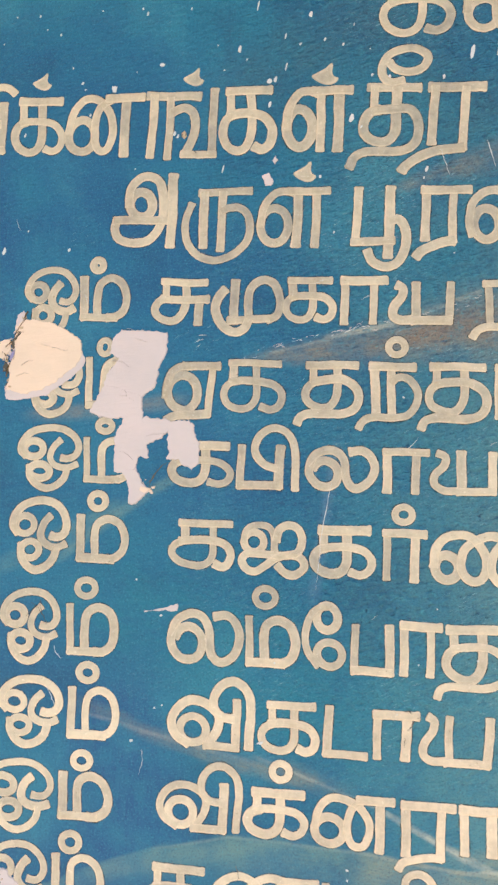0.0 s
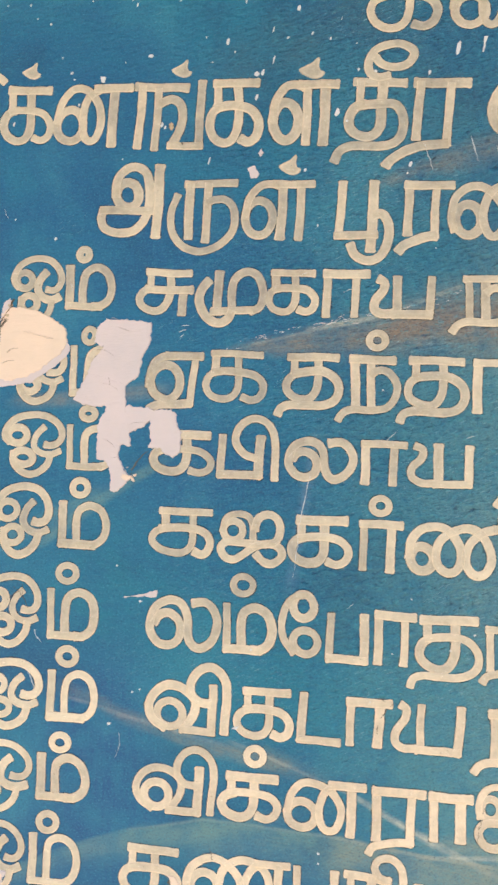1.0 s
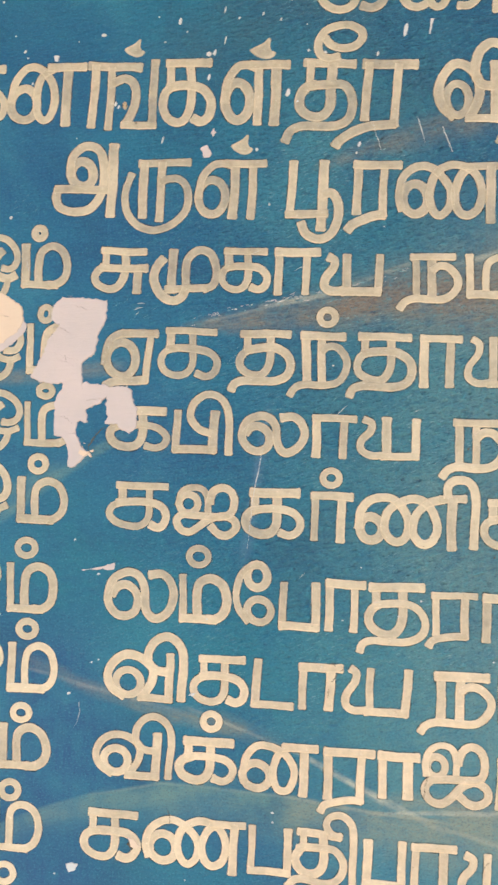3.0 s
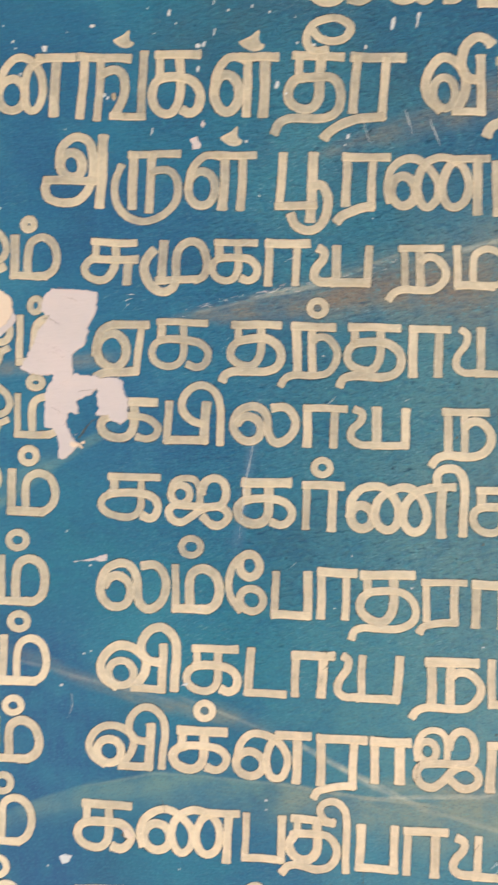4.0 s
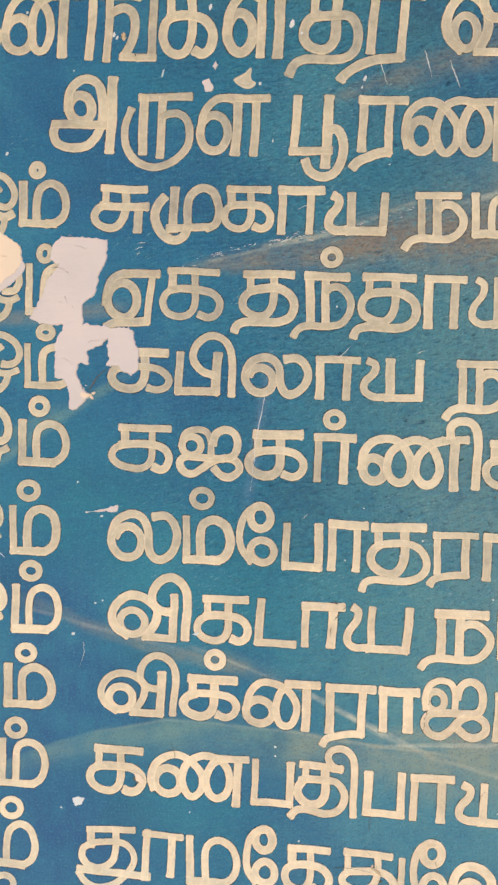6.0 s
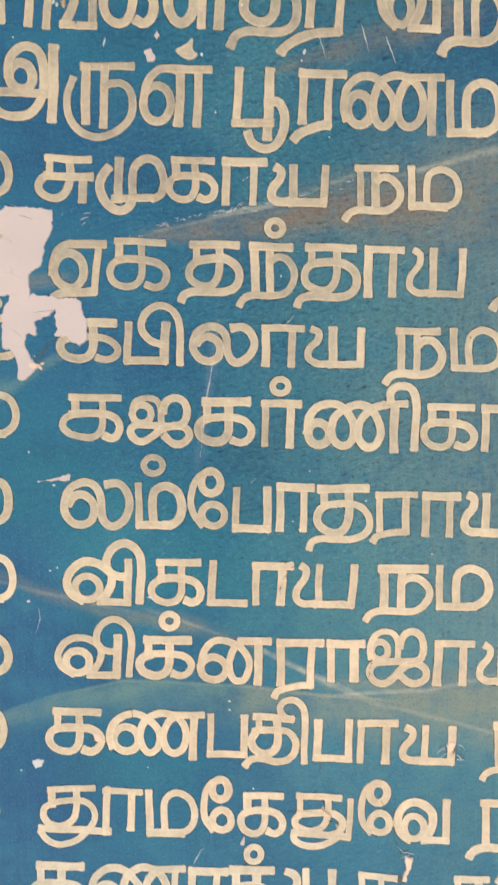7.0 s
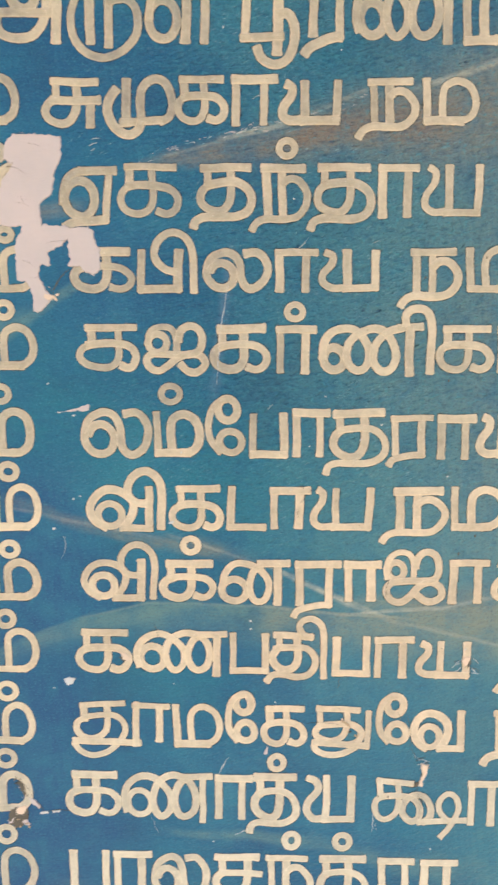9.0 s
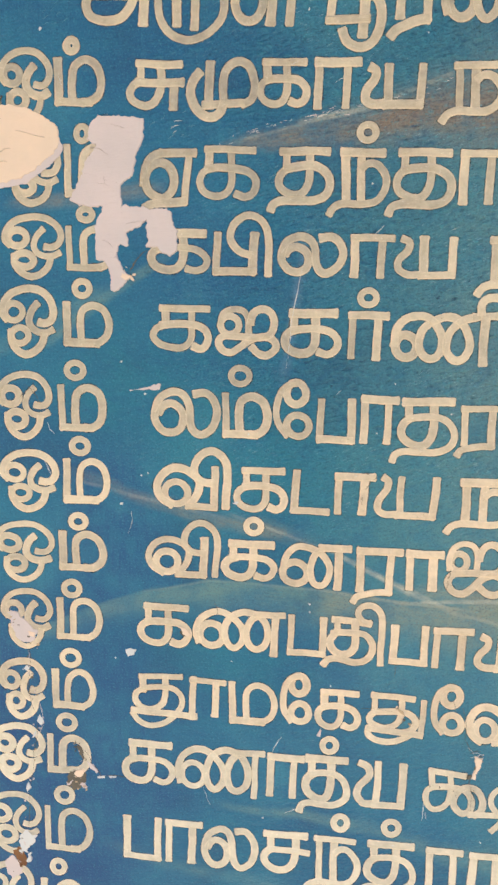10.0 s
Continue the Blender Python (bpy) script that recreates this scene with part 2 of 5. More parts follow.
SWEEPS = [
    # ends, half widths, colour, amount
    ((-0.260, 1.980), (0.020, 1.480), 0.20, 0.16, AZURE, 0.35),
    ((-0.120, 1.330), (0.380, 1.090), 0.12, 0.16, SEA, 0.75),
    ((-0.060, 0.980), (0.200, 0.900), 0.05, 0.06, SEA, 0.60),
    # the broad upright MIST and SMOKE bands make the right side paler and greyer
    ((0.260, 2.000), (0.420, 1.000), 0.16, 0.20, MIST, 0.45),
    ((0.019, 1.949), (0.238, 2.049), 0.05, 0.07, SLATE, 0.55),
    ((0.554, 1.770), (0.600, 1.080), 0.20, 0.25, SMOKE, 0.88),
    ((0.590, 1.120), (0.630, 0.640), 0.16, 0.20, MIST, 0.75),
    ((0.381, 1.433), (0.387, 1.293), 0.06, 0.06, SMOKE, 0.35),
    ((0.372, 1.641), (0.418, 0.900), 0.16, 0.18, MIST, 0.60),
    ((0.228, 1.810), (0.458, 1.904), 0.006, 0.035, BROWN, 0.75),
    ((0.079, 1.600), (0.540, 1.680), 0.010, 0.080, BROWN, 0.95),
    ((0.220, 1.624), (0.420, 1.664), 0.012, 0.030, RUST, 0.80),
    ((0.096, 1.610), (0.171, 1.632), 0.002, 0.003, PALE, 0.45),
    ((0.164, 1.633), (0.249, 1.653), 0.0038, 0.0042, PALE, 1.0),
    ((0.249, 1.653), (0.342, 1.693), 0.0035, 0.003, PALE, 0.60),
    ((0.403, 1.698), (0.536, 1.738), 0.004, 0.007, PALE, 0.80),
    ((0.178, 1.500), (0.163, 1.335), 0.007, 0.008, LILAC, 0.55),
    ((-0.197, 1.521), (-0.026, 1.543), 0.010, 0.012, BROWN, 0.75),
    ((-0.153, 1.350), (-0.019, 1.451), 0.010, 0.007, MOSS, 0.75),
    ((-0.231, 1.327), (-0.087, 1.412), 0.012, 0.010, MOSS, 0.55),
    ((0.340, 1.050), (0.600, 1.020), 0.012, 0.050, OLIVE, 0.70),
    ((0.428, 1.045), (0.587, 1.065), 0.015, 0.045, RUST, 0.35),
    ((-0.096, 1.172), (0.178, 1.113), 0.010, 0.014, TAUPE, 0.80),
    ((-0.096, 1.165), (0.069, 1.138), 0.003, 0.0035, PALE, 0.55),
    ((0.106, 1.137), (0.259, 1.090), 0.0024, 0.003, PALE, 0.45),
    ((0.252, 1.092), (0.340, 1.053), 0.0034, 0.0052, PALE, 1.0),
    ((0.336, 1.055), (0.407, 1.024), 0.0052, 0.0040, PALE, 1.0),
    ((0.399, 1.027), (0.555, 0.998), 0.0036, 0.003, PALE, 0.8),
    ((-0.010, 1.021), (0.080, 1.043), 0.0015, 0.002, PALE, 0.35),
    ((0.074, 1.043), (0.240, 1.044), 0.0018, 0.0022, PALE, 0.55),
    ((0.230, 1.0445), (0.410, 1.031), 0.0022, 0.0026, PALE, 0.75),
    ((0.330, 1.035), (0.464, 1.046), 0.003, 0.0036, PALE, 0.9),
    ((0.457, 1.045), (0.579, 1.078), 0.0036, 0.0042, PALE, 0.85),
    ((-0.082, 0.982), (0.146, 1.050), 0.010, 0.012, MOSS, 0.55),
    ((0.118, 0.730), (0.507, 0.684), 0.008, 0.020, MOSS, 0.65),
    ((-0.047, 0.641), (0.189, 0.605), 0.012, 0.014, MOSS, 0.40),
    ((-0.283, 1.945), (-0.252, 1.602), 0.030, 0.030, NAVY, 0.50),
    ((-0.226, 0.961), (-0.153, 0.539), 0.10, 0.20, NAVY, 0.85),
    ((-0.067, 1.240), (-0.016, 0.689), 0.08, 0.12, NAVY, 0.60),
]
VEILS = [
    # ends of the crisp upper edge, depths below it, colour, amount
    ((-0.160, 0.957), (-0.010, 1.021), 0.022, 0.034, MOSS, 0.55),
    ((-0.020, 1.017), (0.080, 1.043), 0.030, 0.042, HAZE, 0.75),
    ((0.074, 1.043), (0.240, 1.044), 0.042, 0.052, HAZE, 0.85),
    ((0.230, 1.045), (0.410, 1.031), 0.046, 0.060, OLIVE, 0.75),
    ((0.400, 1.031), (0.620, 1.066), 0.060, 0.100, OLIVE, 0.80),
]
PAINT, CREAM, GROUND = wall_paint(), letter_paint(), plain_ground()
PUTTY = plaster("cream_putty", (0.76, 0.590, 0.490), (0.70, 0.560, 0.470), (0.56, 0.42, 0.35))
LIME = plaster("pale_lime_plaster", (0.60, 0.515, 0.54), (0.55, 0.485, 0.515), (0.45, 0.36, 0.38))
CHIPPED = plaster("bare_lime_chip", (0.62, 0.62, 0.65), (0.55, 0.57, 0.62), (0.42, 0.44, 0.50))
MORTAR = plaster("grey_mortar", (0.15, 0.13, 0.11), (0.08, 0.072, 0.064), (0.04, 0.036, 0.032))
SLAB = plaster("added_shade_slab", (0.62, 0.58, 0.52), (0.55, 0.52, 0.47), (0.42, 0.38, 0.33))
CHIPTAN = plaster("tan_broken_paint", (0.50, 0.38, 0.27), (0.42, 0.31, 0.21), (0.22, 0.15, 0.10))
# the shade in the patches' creases, drawn as a darker plaster
CREASE = plaster("shaded_crease", (0.40, 0.34, 0.34), (0.34, 0.29, 0.28), (0.25, 0.2, 0.2))
RUSTY = plaster("brown_crack_dust", (0.16, 0.10, 0.06), (0.22, 0.15, 0.09), (0.08, 0.05, 0.03))
SCUFFED = plaster("rubbed_pale_blue", (0.17, 0.34, 0.43), (0.22, 0.38, 0.45), (0.35, 0.47, 0.52))
VIOLET = plaster("violet_paint", (0.24, 0.22, 0.45), (0.30, 0.28, 0.50), (0.15, 0.12, 0.3))
CLAY = plaster("brown_clay", (0.22, 0.10, 0.04), (0.14, 0.06, 0.03), (0.06, 0.03, 0.02))


# ---- mesh helpers ----
def part(name, bm, material, parent=None, label=""):
    me = bpy.data.meshes.new(name)
    bm.to_mesh(me)
    bm.free()
    me.materials.append(material)
    ob = new(name, me)
    if parent:
        ob.parent = parent
    return tagged(ob, label)


def box(x0, x1, y0, y1, z0, z1):
    bm = bmesh.new()
    bmesh.ops.create_cube(bm, size=1, matrix=Matrix.LocRotScale(
        ((x0 + x1) / 2, (y0 + y1) / 2, (z0 + z1) / 2), None, (x1 - x0, y1 - y0, z1 - z0)))
    return bm


# ---- the wall and the ground before it ----
WALL = tagged(part("wall_1", box(-3.6, 2.6, 0.0, 0.23, 0.0, 2.9), PAINT),
              "blue oil-painted plaster wall with mural sweeps and peeling spots", "wall", kind="structure")
# added, out of view: keeps the sun off; ends early to brighten the right
tagged(part("eave", box(-3.6, 0.66, -1.30, 0.23, 2.902, 3.02), SLAB), "added unseen slab over the wall that shapes its light", "eave", kind="structure")
bm = bmesh.new()
bmesh.ops.create_grid(bm, x_segments=2, y_segments=2, size=400)
tagged(part("ground", bm, GROUND), "dusty bare ground before the wall", "ground", kind="structure")


# ---- brush lettering ----
BRUSH = 0.0110  # the flat brush's width


def smooth(points, closed=False):
    """A round line through the points, densely stepped."""
    pts = [Vector(p) for p in points]
    if closed:
        ring = [pts[-1]] + pts + pts[:2]
    else:
        ring = [pts[0] * 2 - pts[1]] + pts + [pts[-1] * 2 - pts[-2]]
    out = []
    for i in range(1, len(ring) - 2):
        a, b, c, d = ring[i - 1:i + 3]
        steps = max(3, int((c - b).length / 0.0035))
        for s in range(steps):
            t = s / steps
            out.append(0.5 * (2 * b + (c - a) * t + (2 * a - 5 * b + 4 * c - d) * t * t + (3 * b - a - 3 * c + d) * t ** 3))
    out.append(ring[-2].copy())
    return out


def straight(points):
    out = []
    for a, b in zip(points, points[1:]):
        a, b = Vector(a), Vector(b)
        steps = max(3, int((b - a).length / 0.006))
        out += [a.lerp(b, s / steps) for s in range(steps)]
    return out + [Vector(points[-1])]


def even(line, step):
    """The line again, stepped evenly."""
    out, left = [line[0].copy()], step
    for a, b in zip(line, line[1:]):
        d = (b - a).length
        at = left
        while at < d:
            out.append(a.lerp(b, at / d))
            at += step
        left = at - d
    if (out[-1] - line[-1]).length < step * 0.4 and len(out) > 2:
        out.pop()
    return out + [line[-1].copy()]


def ribbon(bm, uv, line, width, lift, seed, closed=False):
    """One stroke of the brush: a low ridge of paint along the line, with blunt, slightly swollen ends."""
    line = even(line, 0.0015)
    n = len(line)
    tang = []
    for i in range(n):
        a, b = (line[i - 1] if i or closed else line[0]), (line[(i + 1) % n] if i < n - 1 or closed else line[-1])
        if closed and i in (0, n - 1):
            a, b = line[-2], line[1]
        tang.append((b - a).normalized())
    rows, run = [], 0.0
    total = sum((b - a).length for a, b in zip(line, line[1:]))
    knob = [0.10 + 0.12 * noise.noise((seed * 4.1, e, 2.2)) for e in (1.5, 7.5)]
    profile = ((-1.0, -0.0003), (-0.95, 0.00006), (-0.5, 0.00004), (0.0, 0.00003), (0.5, 0.00004), (0.95, 0.00006), (1.0, -0.0003))
    for i in range(n):
        if i:
            run += (line[i] - line[i - 1]).length
        nx, nz = -tang[i].y, tang[i].x
        sides = []
        for key in (seed * 7.1, seed * 5.3 + 40):
            sides.append(1 + 0.10 * noise.noise((run * 60, key, 0.3)) + 0.07 * noise.noise((run * 240, key * 0.7, 1.3)) + 0.04 * noise.noise((run * 520, key, 3.1)))
        swell = 1 + 0.06 * noise.noise((run * 18, seed * 1.9, 9.0))
        end = 1.0
        if not closed:
            for e, d in enumerate((run, total - run)):
                d /= width
                end += knob[e] * math.exp(-((d - 0.22) / 0.24) ** 2)
                if d < 0.20:
                    end *= 0.68 + 0.32 * math.sqrt(max(0.0, 1 - (1 - d / 0.20) ** 2))
        row = []
        for v, h in profile:
            s = v * width / 2 * swell * end * sides[v > 0]
            low = -0.0003 if not closed and i in (0, n - 1) else h
            row.append((bm.verts.new((line[i].x + nx * s, -(lift + low), line[i].y + nz * s)), run, v))
        rows.append(row)
    for a, b in zip(rows, rows[1:]):
        for j in range(len(profile) - 1):
            quad = (a[j], a[j + 1], b[j + 1], b[j])
            f = bm.faces.new([q[0] for q in quad])
            f.smooth = 0 < j < len(profile) - 2
            for loop, q in zip(f.loops, quad):
                loop[uv].uv = (q[1] * 10 + seed * 3.3, q[2] * 1.0)


def edge_lines(bm, uv, line, width, seed, closed=False):
    """A thin brown line along both sides of a stroke, below the cream coat."""
    line = even(line, 0.003)
    n = len(line)
    for side in (-1, 1):
        rows = []
        for i, p in enumerate(line):
            a, b = line[max(i - 1, 0)], line[min(i + 1, n - 1)]
            if closed and i in (0, n - 1):
                a, b = line[-2], line[1]
            t = (b - a).normalized()
            reach = width / 2 * side * (1.03 + 0.10 * noise.noise((i * 0.18, seed * 3.1, side * 5.0)))
            edge = reach + side * 0.00095
            rows.append([bm.verts.new((p.x - t.y * s, -0.00012, p.y + t.x * s)) for s in (reach - side * 0.0012, edge)])
        for r, q in zip(rows, rows[1:]):
            f = bm.faces.new((r[0], r[1], q[1], q[0]))
            for loop in f.loops:
                loop[uv].uv = (seed, 2.0)
    if not closed:
        for p, back in ((line[0], line[1]), (line[-1], line[-2])):
            t = (p - back).normalized()
            m = Vector((-t.y, t.x)) * width * 0.42
            corners = (p - m - t * 0.001, p + m - t * 0.001, p + m * 0.9 + t * 0.0006, p - m * 0.9 + t * 0.0006)
            f = bm.faces.new([bm.verts.new((c.x, -0.00012, c.y)) for c in corners])
            for loop in f.loops:
                loop[uv].uv = (seed, 2.0)


def blob(bm, uv, points, lift, seed):
    """A filled dab of paint with a round outline."""
    rim = smooth(points, True)[:-1]
    mid = sum(rim, Vector((0, 0))) / len(rim)
    rings = [[(bm.verts.new((mid.x + (p.x - mid.x) * r, -(lift + h), mid.y + (p.y - mid.y) * r)), p.x * 10 + seed, r) for p in rim]
             for r, h in ((0.02, 0.00003), (0.5, 0.00004), (0.92, 0.00006), (1.0, -0.0003))]
    for a, b in zip(rings, rings[1:]):
        for i in range(len(rim)):
            j = (i + 1) % len(rim)
            quad = (a[i], a[j], b[j], b[i])
            f = bm.faces.new([q[0] for q in quad])
            for loop, q in zip(f.loops, quad):
                loop[uv].uv = (q[1], q[2])


def stretch_ends(line, by):
    a, b = (line[0] - line[1]).normalized(), (line[-1] - line[-2]).normalized()
    return [line[0] + a * by] + line + [line[-1] + b * by]


def ring(u, v, ru, rv):
    return ("O", [(u + ru * math.cos(a), v + rv * math.sin(a)) for a in [i * math.tau / 10 + 1.0 for i in range(10)]])


def squeeze(strokes, share):
    return [(k, [(u * share, v) for u, v in pts]) for k, pts in strokes]


def L(*p):
    return ("L", list(zip(p[::2], p[1::2])))


def S(*p):
    return ("S", list(zip(p[::2], p[1::2])))


# The letters as their brush strokes: across 0 to 1, up 0 to 1 from the base line.
GLYPHS = {}
GLYPHS["ka"] = [S(.57, 1, .58, .6, .56, .25, .46, .05, .28, 0, .08, .1, 0, .3, .06, .5, .22, .6), L(.17, 1, .17, .62),
                S(.12, .57, .3, .61, .6, .61, .86, .54, 1, .33, .95, .1, .80, 0, .64, .06), L(.14, 1, .94, 1)]
GLYPHS["ma"] = [L(0, 1, 0, 0), S(.33, .04, .32, .5, .36, .82, .5, .97, .68, 1, .9, .85, 1, .5, .93, .18, .74, .02, .55, 0), L(0, 0, .7, 0)]
GLYPHS["aa"] = [L(.06, 1, .02, 0), L(.77, 1, .72, 0), L(.03, 1, 1, 1)]
GLYPHS["ya"] = [S(.1, 1, .21, .9, .19, .68, .04, .42, .02, .16, .17, .02, .38, .03), L(.46, .98, .44, 0), L(1, .98, .95, 0), L(.40, 0, .95, 0)]
GLYPHS["yan"] = [S(.05, 1, .22, .92, .26, .72, .06, .45, .02, .2, .16, .02, .38, .03), L(.46, 1, .42, 0), L(1, 1, .95, 0), L(.40, 0, .95, 0)]
GLYPHS["na"] = [L(.05, 1, .05, .05), L(.43, .97, .41, .05),
                S(.44, .68, .60, .79, .82, .76, 1.01, .5, .96, .22, .74, .02, .4, -.02, .06, 0, -.14, -.04, -.26, -.12, -.33, -.23), L(0, 1, .91, 1)]
GLYPHS["ta"] = [S(.62, 1, .62, .62, .58, .30, .44, .10, .24, .10, .05, .22, 0, .38, .06, .55, .2, .67), L(.15, 1, .15, .70),
                S(.12, .64, .4, .69, .7, .69, .92, .55, 1, .32, .92, .10, .68, -.03, .38, -.04, .08, -.03, -.09, -.10, -.15, -.24), L(.08, 1, .94, 1)]
GLYPHS["ra"] = [L(.05, 1, .03, .1), L(.78, 1, .75, .06), S(.77, .05, .5, .05, .2, .0, -.03, -.08, -.13, -.22), L(.02, 1, 1, 1)]
GLYPHS["pa"] = [L(.05, 1, 0, 0), L(1, 1, .96, 0), L(0, 0, .95, 0)]
GLYPHS["tta"] = [L(.08, 1, .02, 0), L(0, 0, 1, 0)]
GLYPHS["la"] = [S(.06, .50, .14, .67, .27, .73, .40, .62, .455, .42, .42, .16, .29, .03, .13, .07, .01, .32, .02, .62, .11, .88, .32, 1.03, .48, .94, .555, .68,
                  .56, .34, .62, .08, .74, -.01, .92, .17, 1, .52, .95, .83, .82, 1.01, .64, .98)]
GLYPHS["va"] = [ring(.33, .35, .20, .30), S(.26, .02, .07, .2, 0, .5, .1, .82, .3, 1, .54, .94, .71, .7, .70, .38, .57, .06), L(1, 1, .98, 0), L(.53, 0, .98, 0)]
GLYPHS["vi"] = squeeze(GLYPHS["va"], 0.82) + [S(.78, .62, .63, .66, .53, .86, .54, 1.16, .66, 1.42, .82, 1.48, .95, 1.28, 1, .9, .97, 0)]
GLYPHS["vis"] = squeeze(GLYPHS["va"], 0.92) + [S(.88, .60, .70, .63, .60, .85, .66, 1.20, .84, 1.40, 1.0, 1.38, 1.1, 1.27)]
GLYPHS["ti"] = [L(.05, 1.07, .72, 1.03), L(.10, 1.05, .10, .76), S(.45, 1.05, .46, .6, .44, .36, .35, .20, .18, .16, .03, .27, -.04, .48, .05, .72),
                S(.06, .74, .45, .74, .66, .71, .80, .48, .79, .25, .66, .04, .45, -.04, .14, .04, -.06, .0, -.17, -.16),
                S(.76, 1.03, .60, 1.08, .50, 1.27, .58, 1.45, .78, 1.49, .94, 1.34, .985, 1.08, .97, .6, .96, -.03)]
GLYPHS["pi"] = squeeze(GLYPHS["pa"], 0.70) + [S(.64, .46, .46, .55, .31, .76, .26, 1.0, .33, 1.32, .52, 1.53, .72, 1.52, .88, 1.3, .955, .85, .955, .4, .955, -.08)]
LOOPS = [ring(.176, .346, .135, .31),
         S(.03, .12, 0, .40, .04, .76, .17, .97, .31, 1.0, .43, .85, .535, .55, .53, .20, .44, 0, .36, .12, .325, .45, .39, .84, .53, 1.03, .68, 1.0,
           .79, .82, .835, .48, .79, .13, .69, 0, .61, .12, .578, .47, .645, .83, .74, .98)]
GLYPHS["nna"] = LOOPS + [L(.70, 1.0, 1, 1.02), L(.92, .95, .905, -.08)]
GLYPHS["ni"] = [ring(0.11, 0.30, 0.10, 0.28),
                S(0.00, 0.30, 0.02, 0.69, 0.11, 0.97, 0.25, 1.04, 0.35, 0.91, 0.42, 0.61, 0.43, 0.30, 0.39, 0.05, 0.31, -0.01, 0.24, 0.16, 0.23, 0.41, 0.26, 0.72, 0.37, 0.95, 0.49, 1.04, 0.60, 0.91, 0.67, 0.58, 0.68, 0.30, 0.63, 0.05, 0.55, -0.01, 0.48, 0.16, 0.47, 0.44, 0.52, 0.75, 0.62, 0.97, 0.77, 1.07),
                L(0.72, 1.05, 0.90, 1.08), L(0.81, 1.03, 0.80, -0.06),
                S(0.77, 1.11, 0.77, 1.36, 0.83, 1.52, 0.93, 1.52, 0.99, 1.35, 1.01, 1.00, 1.00, 0.44, 0.99, -0.06)]
GLYPHS["nai"] = [ring(.2, .29, .19, .29), S(0, .34, .05, .75, .2, .99, .40, .95, .55, .68, .58, .35, .52, .05, .43, 0, .36, .15, .36, .5, .46, .85,
                 .65, 1, .85, .95, 1, .65, .98, .3, .85, .03, .7, .02)]
GLYPHS["nnnb"] = [ring(.18, .29, .18, .29), S(0, .34, .06, .75, .24, .99, .44, .95, .58, .7, .61, .35, .54, .05, .44, 0, .36, .15, .36, .5, .44, .82, .6, .98),
                  L(.80, 1, .77, -.04), L(.56, 1, 1, 1)]
GLYPHS["nnna"] = [ring(.19, .29, .19, .29), S(0, .34, .06, .75, .22, .99, .45, .97, .62, .8, .72, .45, .66, .08, .56, 0, .46, .1, .42, .45, .5, .82, .66, 1),
                  L(.87, 1, .84, -.04), L(.6, 1, 1, 1)]
GLYPHS["lla"] = [ring(.21, .35, .21, .33), S(0, .34, .05, .7, .22, .96, .40, 1, .52, .96), L(.57, .97, .54, 0), L(.85, 1, .81, 0), L(.46, 1, 1, 1)]
GLYPHS["nga"] = [L(-0.04, 1.01, 0.73, 0.99), L(0.03, 0.99, -0.04, -0.02), L(0.29, 0.94, 0.24, -0.06),
                S(0.31, 0.72, 0.51, 0.79, 0.65, 0.69, 0.68, 0.44, 0.62, 0.20, 0.55, 0.01), L(1.00, 1.08, 0.95, -0.00), L(0.51, -0.02, 0.97, -0.01)]
GLYPHS["tii"] = [L(0.16, 1.01, 1.03, 1.01), L(0.23, 1.00, 0.20, 0.68),
                S(0.63, 1.00, 0.60, 0.60, 0.57, 0.29, 0.40, 0.14, 0.17, 0.15, 0.01, 0.28, 0.01, 0.47, 0.14, 0.61, 0.30, 0.65),
                S(0.22, 0.65, 0.59, 0.66, 0.88, 0.65, 1.01, 0.49, 1.01, 0.24, 0.91, 0.07, 0.68, -0.00, 0.32, -0.02, 0.01, -0.03, -0.19, -0.11, -0.29, -0.26),
                S(0.75, 1.12, 0.55, 1.09, 0.40, 1.16, 0.37, 1.35, 0.49, 1.53, 0.72, 1.61, 0.98, 1.62, 1.21, 1.52, 1.22, 1.40, 1.08, 1.29, 0.82, 1.25, 0.61, 1.30, 0.50, 1.41)]
GLYPHS["a"] = [ring(0.44, 0.58, 0.19, 0.19),
                S(0.24, 0.55, 0.26, 0.82, 0.43, 0.98, 0.60, 1.00, 0.77, 0.90, 0.82, 0.68, 0.81, 0.44, 0.74, 0.21, 0.57, 0.04, 0.32, -0.00, 0.08, 0.06, -0.01, 0.20, 0.02, 0.33),
                L(0.02, 0.34, 0.90, 0.34), L(1.00, 0.99, 0.95, -0.04)]
GLYPHS["ru"] = [L(0.28, 1.00, 1.00, 1.00), L(0.32, 0.98, 0.29, 0.21), L(0.61, 0.97, 0.56, 0.17),
                S(0.60, 0.72, 0.70, 0.76, 0.87, 0.76, 1.00, 0.63, 1.02, 0.39, 0.91, 0.18, 0.69, 0.04, 0.44, -0.01, 0.19, 0.08, 0.04, 0.27, 0.02, 0.55, 0.12, 0.82)]
GLYPHS["puu"] = [L(.10, 1, .03, 0), L(.73, 1, .66, -.26), S(.72, .42, .88, .44, 1.0, .22, 1.0, -.12, .84, -.40, .58, -.49, .36, -.38, .27, -.17),
                 L(.02, 0, .72, .02)]
GLYPHS["ca"] = [S(.74, 1, .74, .6, .68, .25, .5, .03, .28, 0, .07, .12, 0, .32, .08, .5, .24, .6), L(.16, 1, .17, .62), L(.15, .58, 1, .56), L(.05, 1, .96, 1)]
